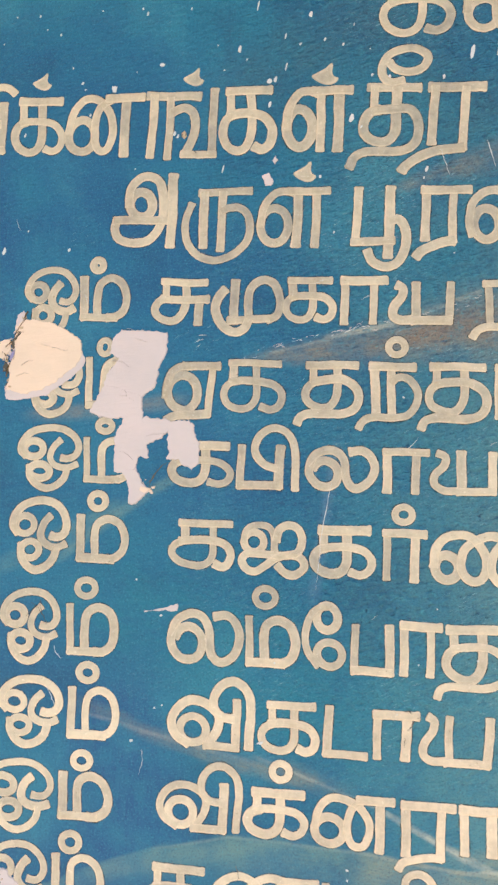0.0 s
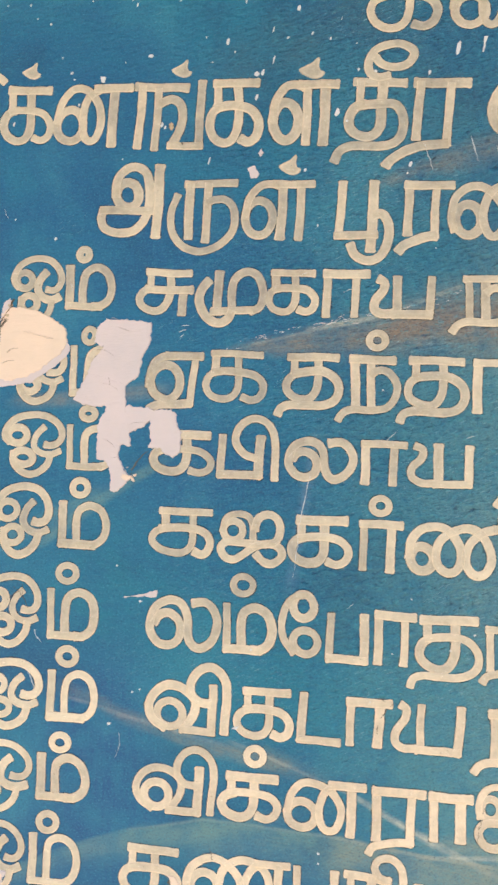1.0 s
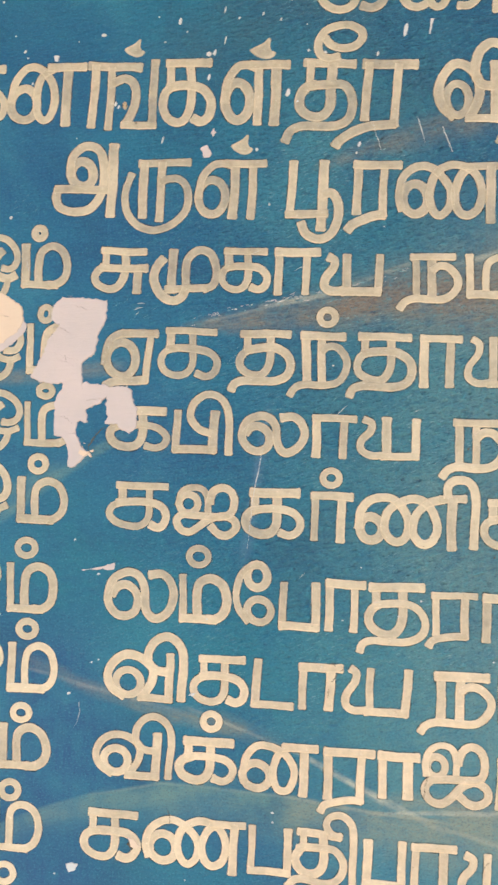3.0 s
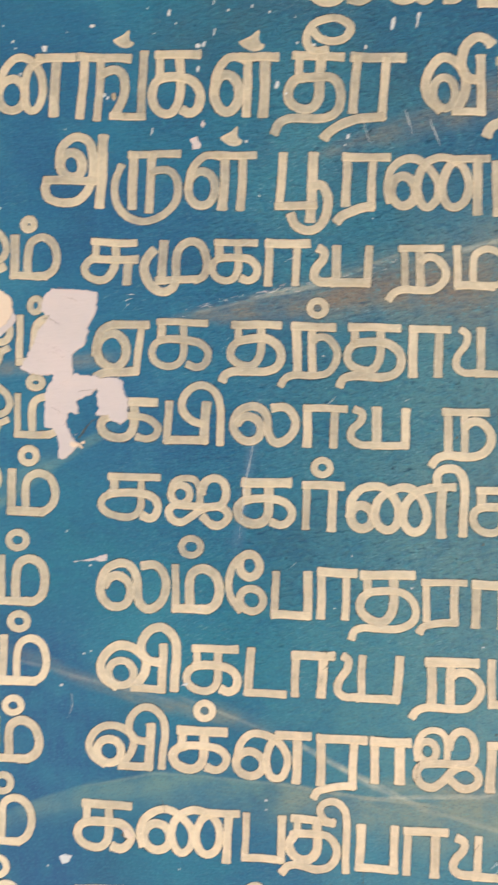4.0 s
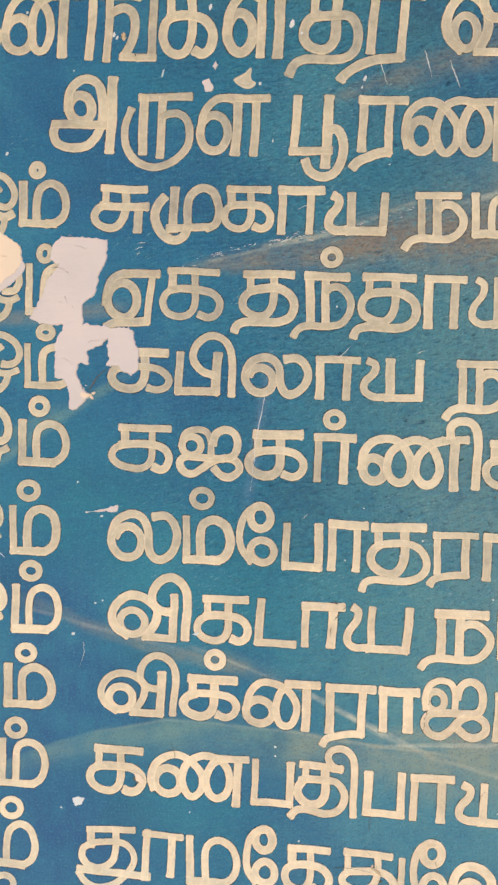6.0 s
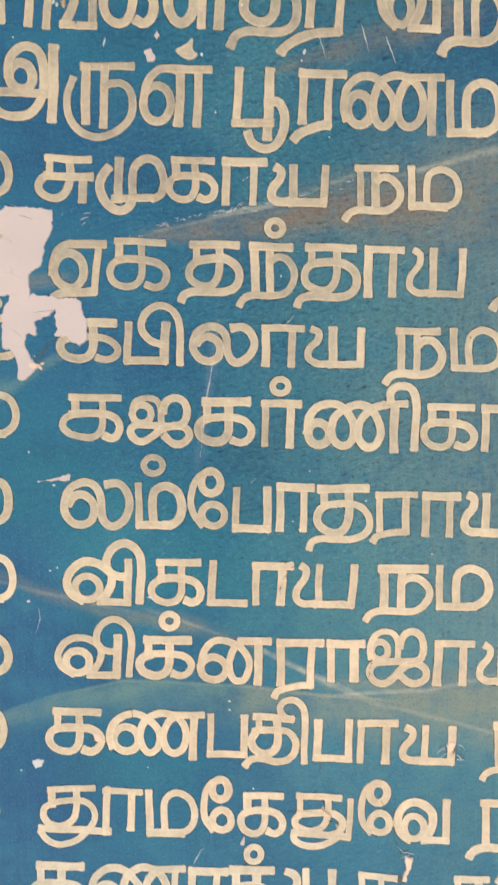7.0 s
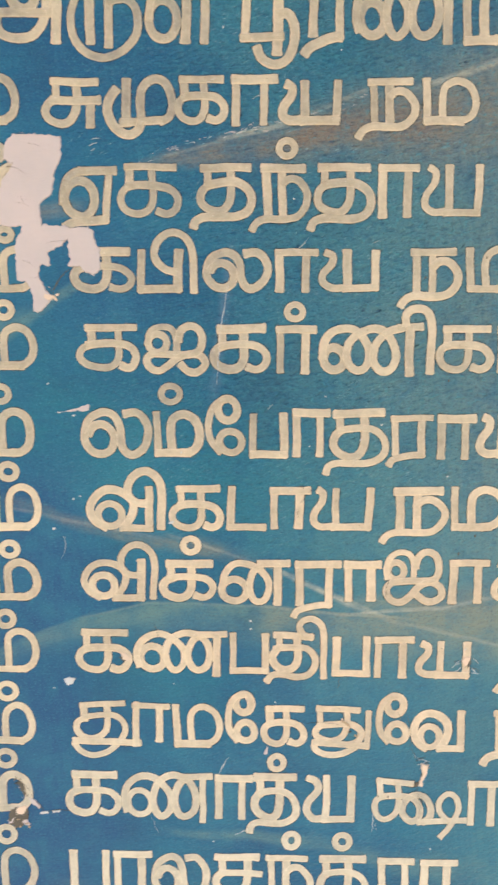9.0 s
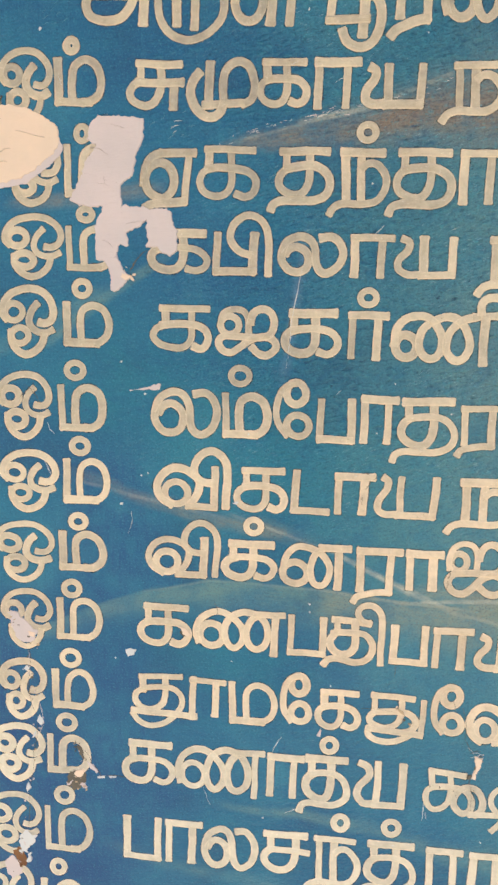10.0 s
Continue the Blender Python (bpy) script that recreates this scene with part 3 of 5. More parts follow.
GLYPHS["cu"] = [S(.60, 1, .61, .6, .56, .28, .42, .06, .24, .02, .05, .14, 0, .33, .08, .52, .24, .6), L(.22, 1, .22, .62), L(.86, .52, .83, -.02),
                L(.16, .58, 1, .54), L(.18, 1, .97, .98)]
GLYPHS["mu"] = [L(0.03, 0.94, 0.00, -0.04),
                S(0.35, -0.04, 0.34, 0.48, 0.38, 0.78, 0.52, 0.95, 0.71, 1.01, 0.91, 0.90, 1.02, 0.60, 1.04, 0.33, 0.95, 0.10, 0.75, -0.01),
                L(-0.08, -0.02, 0.75, 0.02), S(-0.21, 0.78, -0.36, 0.58, -0.42, 0.27, -0.30, -0.10, -0.02, -0.31, 0.22, -0.23, 0.34, 0.0)]
GLYPHS["e"] = [ring(0.61, 0.82, 0.31, 0.20), ring(0.67, 0.22, 0.35, 0.20), S(0.71, 1.01, 0.33, 0.96, 0.09, 0.78, 0.00, 0.50, 0.07, 0.24, 0.34, 0.02)]
GLYPHS["ee"] = [ring(.32, .41, .29, .38), S(0, .30, .02, .58, .10, .84, .28, .98, .48, 1.0), L(.91, 1, .81, -.03),
                S(.83, -.03, .5, -.06, .25, -.09, .08, -.14, .0, -.20), L(.38, 1.0, 1, 1.0)]
GLYPHS["oo"] = [ring(.225, .645, .17, .13),
                S(.10, .53, .01, .61, .01, .73, .107, .87, .28, .96, .536, 1.0, .77, .96, .944, .82, .995, .656, .92, .53, .80, .495, .70, .51),
                S(.69, .79, .58, .69, .515, .545, .55, .43, .67, .36, .83, .35, .96, .40),
                ring(.33, .285, .17, .12), S(.165, .37, .16, .21, .27, .07, .444, 0, .63, .055, .76, .18, .80, .33)]
GLYPHS["ja"] = [ring(0.21, 0.63, 0.16, 0.21), S(0.04, 0.61, 0.09, 0.90, 0.25, 1.00, 0.44, 0.97, 0.54, 0.76, 0.55, 0.42),
                S(0.58, 0.68, 0.62, 0.92, 0.77, 1.02, 0.93, 0.93, 0.99, 0.70, 0.92, 0.46, 0.69, 0.36, 0.34, 0.37, 0.10, 0.38, 0.00, 0.23, 0.07, 0.04, 0.22, -0.02, 0.38, 0.11, 0.59, 0.31, 0.84, 0.40, 1.00, 0.30, 1.02, 0.12, 0.88, -0.03, 0.72, -0.01, 0.59, 0.14)]
GLYPHS["jb"] = [ring(.15, .62, .15, .18), S(0, .45, -.03, .66, .05, .90, .22, 1.01, .42, .97, .50, .76, .49, .42),
                S(.53, .68, .60, .92, .75, 1.02, .91, .93, .97, .70, .91, .47, .69, .40, .34, .40, .08, .37, -.02, .20, .06, .02, .25, -.04, .42, .08, .58, .27, .80, .38,
                  .99, .27, 1.0, .08, .86, -.03, .70, -.03, .53, .12)]
GLYPHS["tuu"] = [L(0.09, 0.95, 0.52, 0.99), L(0.11, 0.95, 0.11, 0.64),
                S(0.36, 0.99, 0.36, 0.64, 0.33, 0.35, 0.22, 0.21, 0.10, 0.23, 0.03, 0.39, 0.04, 0.58, 0.13, 0.68),
                S(0.10, 0.69, 0.28, 0.72, 0.44, 0.71, 0.53, 0.57, 0.54, 0.34, 0.46, 0.09, 0.34, -0.09, 0.18, -0.17, 0.06, -0.08, 0.00, 0.10),
                L(0.01, 0.15, 0.68, 0.11), L(0.67, 0.96, 0.65, 0.09), L(0.65, 0.94, 1.00, 0.93), L(0.92, 0.89, 0.90, 0.17)]
GLYPHS["tu"] = [S(.6, 1, .6, .62, .52, .32, .3, .20, .06, .3, .03, .45, .15, .6), L(.12, 1, .12, .64), S(.08, .57, .4, .62, .7, .60, .86, .42, .80, .2, .66, .12),
                S(.02, .2, .02, .02, .2, -.12, .45, -.12, .68, 0, .82, .1), L(1, .9, .95, .06), L(.02, .17, .95, .08), L(.1, 1, .8, .96)]
GLYPHS["ksa"] = [L(0.05, 1.00, 0.43, 0.94), L(0.06, 1.00, 0.06, 0.58),
                S(0.28, 0.96, 0.28, 0.56, 0.24, 0.22, 0.13, 0.07, 0.04, 0.12, -0.01, 0.31, 0.01, 0.51, 0.10, 0.60),
                S(0.07, 0.60, 0.28, 0.62, 0.45, 0.55, 0.53, 0.33, 0.51, 0.11, 0.41, 0.03, 0.32, 0.21, 0.34, 0.46, 0.46, 0.65, 0.59, 0.60, 0.66, 0.36, 0.64, 0.12, 0.56, 0.01),
                L(0.52, 0.02, 1.03, 0.06),
                S(0.85, 0.04, 0.76, 0.26, 0.76, 0.52, 0.85, 0.71, 0.94, 0.61, 0.97, 0.34, 0.91, 0.07, 0.84, -0.17, 0.76, -0.35)]
GLYPHS["rra"] = [L(.06, 1, .03, .1), L(.70, 1, .63, .06), S(.66, .04, .42, .02, .15, -.06, -.06, -.15, -.17, -.26), L(.02, 1, 1, 1)]
GLYPHS["rrb"] = [L(0.01, 1.02, 1.08, 1.01), L(0.08, 1.00, -0.02, 0.12), L(0.73, 0.97, 0.61, 0.04),
                S(0.62, 0.03, 0.27, 0.00, -0.08, -0.06, -0.41, -0.17, -0.60, -0.29, -0.66, -0.36)]
GLYPHS["kaw"] = [S(.67, 1, .68, .6, .66, .25, .54, .05, .34, 0, .1, .1, 0, .3, .06, .5, .22, .6), L(.2, 1, .2, .62),
                S(.12, .57, .3, .61, .6, .61, .88, .54, 1, .33, .96, .1, .84, 0, .70, .06), L(.15, 1, .97, 1)]


THIN = {"oo": 0.92, "ja": 0.88, "jb": 0.88, "tuu": 0.88, "tu": 0.82, "ksa": 0.85, "e": 0.92, "nna": 0.95}


def letter(kind, x, z, w, h, tilt, lean, parent, seed, du=0.0, dv=0.0):
    """One painted letter whose ink fills the box from x, z; du, dv: how far its inner strokes lie off the model's, across and up."""
    bm = bmesh.new()
    uv = bm.loops.layers.uv.new("brush")
    b = BRUSH * THIN.get(kind, 1.0) * (0.94 + 0.16 * noise.noise((seed * 1.7, 2.0, 5.0)) + 0.12 * (z > 1.70))

    def at(u, v):
        u, v = u + du * 4 * max(0.0, u * (1 - u)), v + dv * 4 * max(0.0, v * (1 - v))
        px, up = x + b / 2 + u * (w - b), b / 2 + v * (h - b)
        return (px + lean * (up - h / 2), z + up + tilt * (px - x - w / 2))

    if kind == "dot":
        rx, rz = (w - 0.8 * b) / 2, (h - 0.8 * b) / 2
        line = smooth([(x + w / 2 + rx * math.cos(a), z + h / 2 + rz * math.sin(a)) for a in [i * math.tau / 8 for i in range(8)]], True)
        edge_lines(bm, uv, line, b * 0.82, seed, True)
        ribbon(bm, uv, line, b * 0.82, 0.0002, seed, True)
    elif kind == "dab":
        outline = [(0, .42), (.22, .58), (.50, .76), (.68, .98), (.78, .92), (.76, .60), (.84, .38), (1.0, .30), (.92, .10), (.66, -.02), (.36, .06), (.10, .24)]
        blob(bm, uv, [(x + u * w, z + v * h) for u, v in outline], 0.0003, seed)
    else:
        for i, (how, pts) in enumerate(GLYPHS[kind]):
            place = [at(u, v) for u, v in pts]
            if how == "O":
                line = smooth(place, True)
            elif how == "S":
                line = stretch_ends(smooth(place), b * 0.25)
            else:
                line = stretch_ends(straight(place), b * 0.46)
            shift = 0.00022 + 0.00004 * i + 0.00001 * ((seed * 7) % 4)
            wob = [p + Vector((noise.noise((p.x * 25, p.y * 25, seed)), noise.noise((p.x * 25, p.y * 25, seed + 9)))) * 0.0016 for p in line]
            if how == "O":
                wob[-1] = wob[0].copy()
            wide = b * (0.97 + 0.08 * ((i * 5 + int(seed)) % 3 - 1))
            edge_lines(bm, uv, wob, wide, seed + i * 0.37, how == "O")
            ribbon(bm, uv, wob, wide, shift, seed + i * 0.37, how == "O")
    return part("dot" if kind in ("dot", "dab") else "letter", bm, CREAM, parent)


COUNT = [0]


def text_line(words, tilt, lean, letters):
    line = tagged(new("painted_text_line"), 'cream brush-painted Tamil line "' + words + '" on the blue wall', "painted text", "lines of the painted hymn")
    line.location = (letters[0][1], 0, letters[0][2])
    base = Matrix.Translation(-Vector(line.location))
    last = None
    for kind, x, z, w, h, *inner in letters:
        COUNT[0] += 1
        ob = letter(kind, x, z, w, h, tilt, lean, line, float(COUNT[0]), *inner)
        ob.data.transform(base)
        if kind in ("dot", "dab") and last:
            ob.parent = last
        else:
            last = ob
    return line


text_line("கலை", 0.045, -0.045, [
    ("ka", 0.204, 2.009, 0.092, 0.080), ("nai", 0.304, 2.013, 0.112, 0.077), ("tta", 0.420, 2.012, 0.051, 0.080),
])
text_line("விக்னங்கள் தீர விந", 0.013, -0.061, [
    ("vis", -0.351, 1.856, 0.093, 0.072), ("ka", -0.259, 1.855, 0.074, 0.079), ("dab", -0.235, 1.944, 0.026, 0.023),
    ("nnnb", -0.187, 1.856, 0.106, 0.082), ("nga", -0.077, 1.854, 0.091, 0.086), ("dab", -0.036, 1.948, 0.027, 0.024),
    ("ka", 0.013, 1.858, 0.073, 0.089), ("lla", 0.091, 1.861, 0.090, 0.085), ("dab", 0.126, 1.948, 0.033, 0.028),
    ("tii", 0.186, 1.858, 0.076, 0.091), ("rrb", 0.268, 1.860, 0.068, 0.088), ("vis", 0.357, 1.871, 0.086, 0.080),
    ("na", 0.450, 1.860, 0.069, 0.089),
])
text_line("அருள் பூரணம", 0.035, -0.053, [
    ("a", -0.117, 1.738, 0.086, 0.096), ("ru", -0.028, 1.719, 0.092, 0.096), ("lla", 0.067, 1.740, 0.093, 0.077),
    ("dab", 0.110, 1.824, 0.028, 0.026), ("puu", 0.180, 1.744, 0.073, 0.076), ("rra", 0.263, 1.745, 0.063, 0.076),
    ("nna", 0.316, 1.749, 0.133, 0.072, -0.03), ("ma", 0.449, 1.747, 0.074, 0.072),
])
text_line("ஓம் சுமுகாய நம", 0.038, -0.055, [
    ("oo", -0.222, 1.618, 0.073, 0.094), ("ma", -0.149, 1.642, 0.066, 0.060), ("dot", -0.139, 1.702, 0.022, 0.023),
    ("cu", -0.058, 1.640, 0.076, 0.060), ("mu", 0.041, 1.645, 0.065, 0.059), ("ka", 0.104, 1.647, 0.067, 0.059),
    ("aa", 0.173, 1.647, 0.060, 0.061), ("ya", 0.231, 1.650, 0.079, 0.054, -0.04), ("na", 0.340, 1.646, 0.062, 0.062),
    ("ma", 0.407, 1.654, 0.069, 0.056),
])
text_line("ஓம் ஏகதந்தாய ந", 0.030, -0.055, [
    ("oo", -0.213, 1.518, 0.077, 0.084), ("ma", -0.134, 1.533, 0.069, 0.066), ("dot", -0.123, 1.597, 0.023, 0.026),
    ("ee", -0.036, 1.529, 0.074, 0.067), ("ka", 0.035, 1.536, 0.080, 0.066), ("ta", 0.133, 1.536, 0.074, 0.067),
    ("na", 0.213, 1.534, 0.062, 0.070), ("dot", 0.230, 1.609, 0.028, 0.027), ("ta", 0.278, 1.537, 0.076, 0.070),
    ("aa", 0.356, 1.542, 0.054, 0.066), ("ya", 0.409, 1.546, 0.078, 0.064), ("na", 0.531, 1.545, 0.063, 0.068),
])
text_line("ஓம் கபிலாய நம", 0.027, -0.053, [
    ("oo", -0.214, 1.4265, 0.084, 0.085), ("ma", -0.129, 1.442, 0.066, 0.057), ("dot", -0.117, 1.501, 0.026, 0.022),
    ("ka", -0.023, 1.443, 0.082, 0.056), ("pi", 0.060, 1.445, 0.080, 0.055), ("la", 0.142, 1.447, 0.088, 0.055),
    ("aa", 0.232, 1.449, 0.057, 0.054), ("ya", 0.285, 1.452, 0.080, 0.053, 0.03), ("na", 0.402, 1.445, 0.063, 0.063),
    ("ma", 0.471, 1.455, 0.069, 0.057),
])
text_line("ஓம் கஜகர்ணிகா", 0.027, -0.052, [
    ("oo", -0.216, 1.3255, 0.079, 0.095), ("ma", -0.130, 1.345, 0.066, 0.059), ("dot", -0.120, 1.406, 0.028, 0.027),
    ("kaw", -0.016, 1.345, 0.081, 0.061, 0.04), ("ja", 0.069, 1.345, 0.081, 0.063), ("ka", 0.153, 1.347, 0.078, 0.062),
    ("aa", 0.236, 1.348, 0.055, 0.061), ("dot", 0.246, 1.413, 0.028, 0.026), ("ni", 0.290, 1.350, 0.148, 0.061),
    ("ka", 0.438, 1.354, 0.074, 0.061), ("aa", 0.514, 1.355, 0.056, 0.061),
])
text_line("ஓம் லம்போதராய", 0.029, -0.060, [
    ("oo", -0.219, 1.217, 0.079, 0.093), ("ma", -0.134, 1.234, 0.066, 0.063), ("dot", -0.128, 1.300, 0.031, 0.028),
    ("la", -0.010, 1.235, 0.093, 0.063), ("ma", 0.084, 1.239, 0.064, 0.060), ("dot", 0.089, 1.305, 0.032, 0.029),
    ("e", 0.149, 1.240, 0.051, 0.078), ("pa", 0.205, 1.240, 0.052, 0.059), ("aa", 0.260, 1.242, 0.052, 0.063),
    ("ta", 0.308, 1.234, 0.077, 0.072), ("ra", 0.386, 1.242, 0.056, 0.059), ("aa", 0.445, 1.244, 0.053, 0.059),
    ("ya", 0.494, 1.248, 0.075, 0.058),
])
text_line("ஓம் விகடாய நம", 0.034, -0.052, [
    ("oo", -0.2125, 1.1195, 0.083, 0.086), ("ma", -0.125, 1.138, 0.066, 0.061), ("dot", -0.118, 1.201, 0.030, 0.027),
    ("vi", -0.002, 1.139, 0.104, 0.061), ("ka", 0.104, 1.142, 0.072, 0.061, 0.04), ("tta", 0.178, 1.145, 0.053, 0.060),
    ("aa", 0.234, 1.147, 0.056, 0.057), ("ya", 0.287, 1.148, 0.084, 0.058, -0.06), ("na", 0.395, 1.144, 0.071, 0.064),
    ("ma", 0.469, 1.153, 0.073, 0.059),
])
text_line("ஓம் விக்னராஜாய", 0.033, -0.054, [
    ("oo", -0.2195, 1.0200, 0.0875, 0.089), ("ma", -0.128, 1.043, 0.066, 0.057), ("dot", -0.117, 1.099, 0.029, 0.026),
    ("vi", -0.010, 1.046, 0.103, 0.058), ("ka", 0.093, 1.048, 0.076, 0.057), ("dot", 0.120, 1.110, 0.028, 0.027),
    ("nnna", 0.170, 1.046, 0.096, 0.061), ("ra", 0.270, 1.040, 0.063, 0.068), ("aa", 0.334, 1.053, 0.052, 0.057),
    ("jb", 0.387, 1.054, 0.078, 0.072), ("aa", 0.470, 1.054, 0.056, 0.061), ("ya", 0.525, 1.058, 0.074, 0.057),
])
text_line("ஓம் கணபதிபாய ந", 0.019, -0.056, [
    ("oo", -0.209, 0.925, 0.076, 0.089), ("ma", -0.129, 0.945, 0.065, 0.061), ("dot", -0.124, 1.004, 0.030, 0.028),
    ("ka", -0.017, 0.947, 0.076, 0.061), ("nna", 0.060, 0.949, 0.126, 0.059), ("pa", 0.186, 0.951, 0.055, 0.058),
    ("ti", 0.242, 0.946, 0.077, 0.062), ("pa", 0.323, 0.951, 0.051, 0.057), ("aa", 0.377, 0.950, 0.056, 0.059),
    ("ya", 0.431, 0.952, 0.076, 0.053), ("na", 0.553, 0.945, 0.066, 0.067),
])
text_line("ஓம் தூமகேதுவே ந", 0.025, -0.051, [
    ("oo", -0.210, 0.821, 0.070, 0.092), ("ma", -0.133, 0.844, 0.063, 0.060), ("dot", -0.124, 0.904, 0.032, 0.029),
    ("tuu", -0.023, 0.839, 0.135, 0.072), ("ma", 0.114, 0.847, 0.068, 0.062), ("e", 0.183, 0.851, 0.044, 0.076),
    ("ka", 0.230, 0.850, 0.064, 0.059), ("tu", 0.298, 0.845, 0.083, 0.067), ("e", 0.384, 0.855, 0.045, 0.075),
    ("va", 0.431, 0.849, 0.074, 0.060), ("na", 0.542, 0.844, 0.069, 0.068),
])
text_line("ஓம் கணாத்யக்ஷாய", 0.012, -0.052, [
    ("oo", -0.2205, 0.727, 0.0805, 0.090), ("ma", -0.139, 0.747, 0.065, 0.059), ("dot", -0.127, 0.809, 0.032, 0.029),
    ("ka", -0.031, 0.743, 0.077, 0.066), ("nna", 0.045, 0.7415, 0.126, 0.067), ("aa", 0.171, 0.744, 0.054, 0.065),
    ("ta", 0.220, 0.738, 0.068, 0.075), ("dot", 0.241, 0.814, 0.027, 0.028), ("yan", 0.290, 0.744, 0.073, 0.069),
    ("ksa", 0.384, 0.744, 0.125, 0.068), ("aa", 0.512, 0.745, 0.049, 0.066), ("ya", 0.559, 0.746, 0.069, 0.066),
])
text_line("ஓம் பாலசந்த்ரா", 0.005, -0.060, [
    ("oo", -0.226, 0.614, 0.0845, 0.098), ("ma", -0.139, 0.628, 0.070, 0.068), ("dot", -0.127, 0.699, 0.031, 0.030),
    ("pa", -0.026, 0.628, 0.058, 0.068), ("aa", 0.034, 0.629, 0.057, 0.066), ("la", 0.086, 0.627, 0.082, 0.065),
    ("ca", 0.171, 0.631, 0.069, 0.064), ("na", 0.245, 0.620, 0.064, 0.076), ("dot", 0.264, 0.702, 0.027, 0.029),
    ("ta", 0.313, 0.624, 0.074, 0.073), ("dot", 0.333, 0.703, 0.028, 0.028), ("ra", 0.396, 0.621, 0.054, 0.075),
    ("aa", 0.453, 0.628, 0.056, 0.068),
])
text_line("ஓம்", 0.045, -0.021, [
    ("oo", -0.225, 0.505, 0.073, 0.098), ("ma", -0.143, 0.518, 0.069, 0.066), ("dot", -0.131, 0.588, 0.027, 0.028),
])

# ---- peeled and filled spots ----
def torn(points, seed, rough=0.0022):
    """A ragged closed outline round the given corners."""
    out, n = [], len(points)
    for i, a in enumerate(points):
        a, b = Vector(a), Vector(points[(i + 1) % n])
        steps = max(2, int((b - a).length / 0.0013))
        side = Vector((-(b - a).y, (b - a).x)).normalized()
        for k in range(steps):
            p = a.lerp(b, k / steps)
            d = noise.noise((p.x * 70, p.y * 70, seed)) + 0.9 * noise.noise((p.x * 220, p.y * 220, seed + 3)) + 0.35 * noise.noise((p.x * 600, p.y * 600, seed + 5))
            out.append(p + side * d * rough * 1.5)
    return out


def flake(name, points, lift, material, parent, seed, rough=0.0022, label="", slope=0.0010):
    """A thin ragged sheet standing off the wall by lift, its rim sloping down to it."""
    rim = torn(points, seed, rough)
    lift *= 0.6
    bm = bmesh.new()
    mid = sum(rim, Vector((0, 0))) / len(rim)
    n = len(rim)
    inner = []
    for i, p in enumerate(rim):
        t = (rim[(i + 1) % n] - rim[i - 1])
        side = Vector((-t.y, t.x)).normalized()
        inner.append(p + side * slope)
    low = [bm.verts.new((p.x, 0.0004, p.y)) for p in rim]
    high = [bm.verts.new((p.x, -lift - 0.0003 * noise.noise((p.x * 120, p.y * 120, seed)), p.y)) for p in inner]
    for i in range(n):
        j = (i + 1) % n
        bm.faces.new((low[i], low[j], high[j], high[i]))
    edges = [e for e in bm.edges if e.verts[0] in high and e.verts[1] in high]
    bmesh.ops.triangle_fill(bm, use_beauty=True, edges=edges)
    bmesh.ops.recalc_face_normals(bm, faces=bm.faces)
    return part(name, bm, material, parent, label)


def spot(name, label, category, x, z, group=""):
    """An empty for a spot on the wall; its flakes are given in the wall's own measures."""
    return tagged(new(name), label, category, group)


PATCH = spot("putty_patch", "rounded cream putty patch with pale broken rim over painted letters", "wall patch", 0, 0)
flake("rim", [(-0.234, 1.540), (-0.237, 1.554), (-0.200, 1.560), (-0.166, 1.590), (-0.148, 1.620), (-0.137, 1.591), (-0.139, 1.583), (-0.154, 1.569), (-0.183, 1.548), (-0.211, 1.541)], 0.0020, LIME, PATCH, 1.0, 0.0010, "pale lime rim")
flake("putty", [(-0.226, 1.636), (-0.231, 1.620), (-0.229, 1.602), (-0.235, 1.583), (-0.233, 1.567), (-0.237, 1.554), (-0.235, 1.549), (-0.211, 1.546), (-0.187, 1.554), (-0.169, 1.564), (-0.146, 1.586), (-0.139, 1.598), (-0.143, 1.617), (-0.162, 1.631), (-0.188, 1.641), (-0.217, 1.642)], 0.0030, PUTTY, PATCH, 2.0, 0.0012)
flake("flake", [(-0.229, 1.648), (-0.231, 1.623), (-0.222, 1.632), (-0.216, 1.650), (-0.221, 1.654)], 0.0024, LIME, PATCH, 3.0, 0.0010, "pale lime flake")
flake("flake", [(-0.249, 1.613), (-0.257, 1.598), (-0.243, 1.587), (-0.234, 1.601), (-0.234, 1.617)], 0.0024, PUTTY, PATCH, 4.0, 0.0014)
flake("crumb", [(-0.234, 1.612), (-0.234, 1.604), (-0.231, 1.594), (-0.229, 1.601), (-0.228, 1.612), (-0.220, 1.624), (-0.225, 1.627)], 0.0033, MORTAR, PATCH, 5.0, 0.0012, "dark crumbled edge")
flake("crumb", [(-0.241, 1.587), (-0.242, 1.580), (-0.237, 1.572), (-0.235, 1.582)], 0.0026, MORTAR, PATCH, 6.0, 0.0010)
flake("crumb", [(-0.233, 1.598), (-0.235, 1.589), (-0.231, 1.588), (-0.227, 1.595), (-0.227, 1.602), (-0.230, 1.602)], 0.0038, VIOLET, PATCH, 7.0, 0.0006, "violet paint fleck")

PEEL = spot("peeled_patch", "torn pale lilac lime patch where blue paint and letters peeled away", "wall patch", 0, 0)
flake("flake", [(-0.093, 1.634), (-0.104, 1.615), (-0.106, 1.602), (-0.092, 1.597), (-0.107, 1.578), (-0.109, 1.560), (-0.068, 1.543), (-0.059, 1.550), (-0.044, 1.561), (-0.041, 1.587), (-0.033, 1.608), (-0.033, 1.632), (-0.079, 1.633)], 0.0026, LIME, PEEL, 11.0, 0.0014)
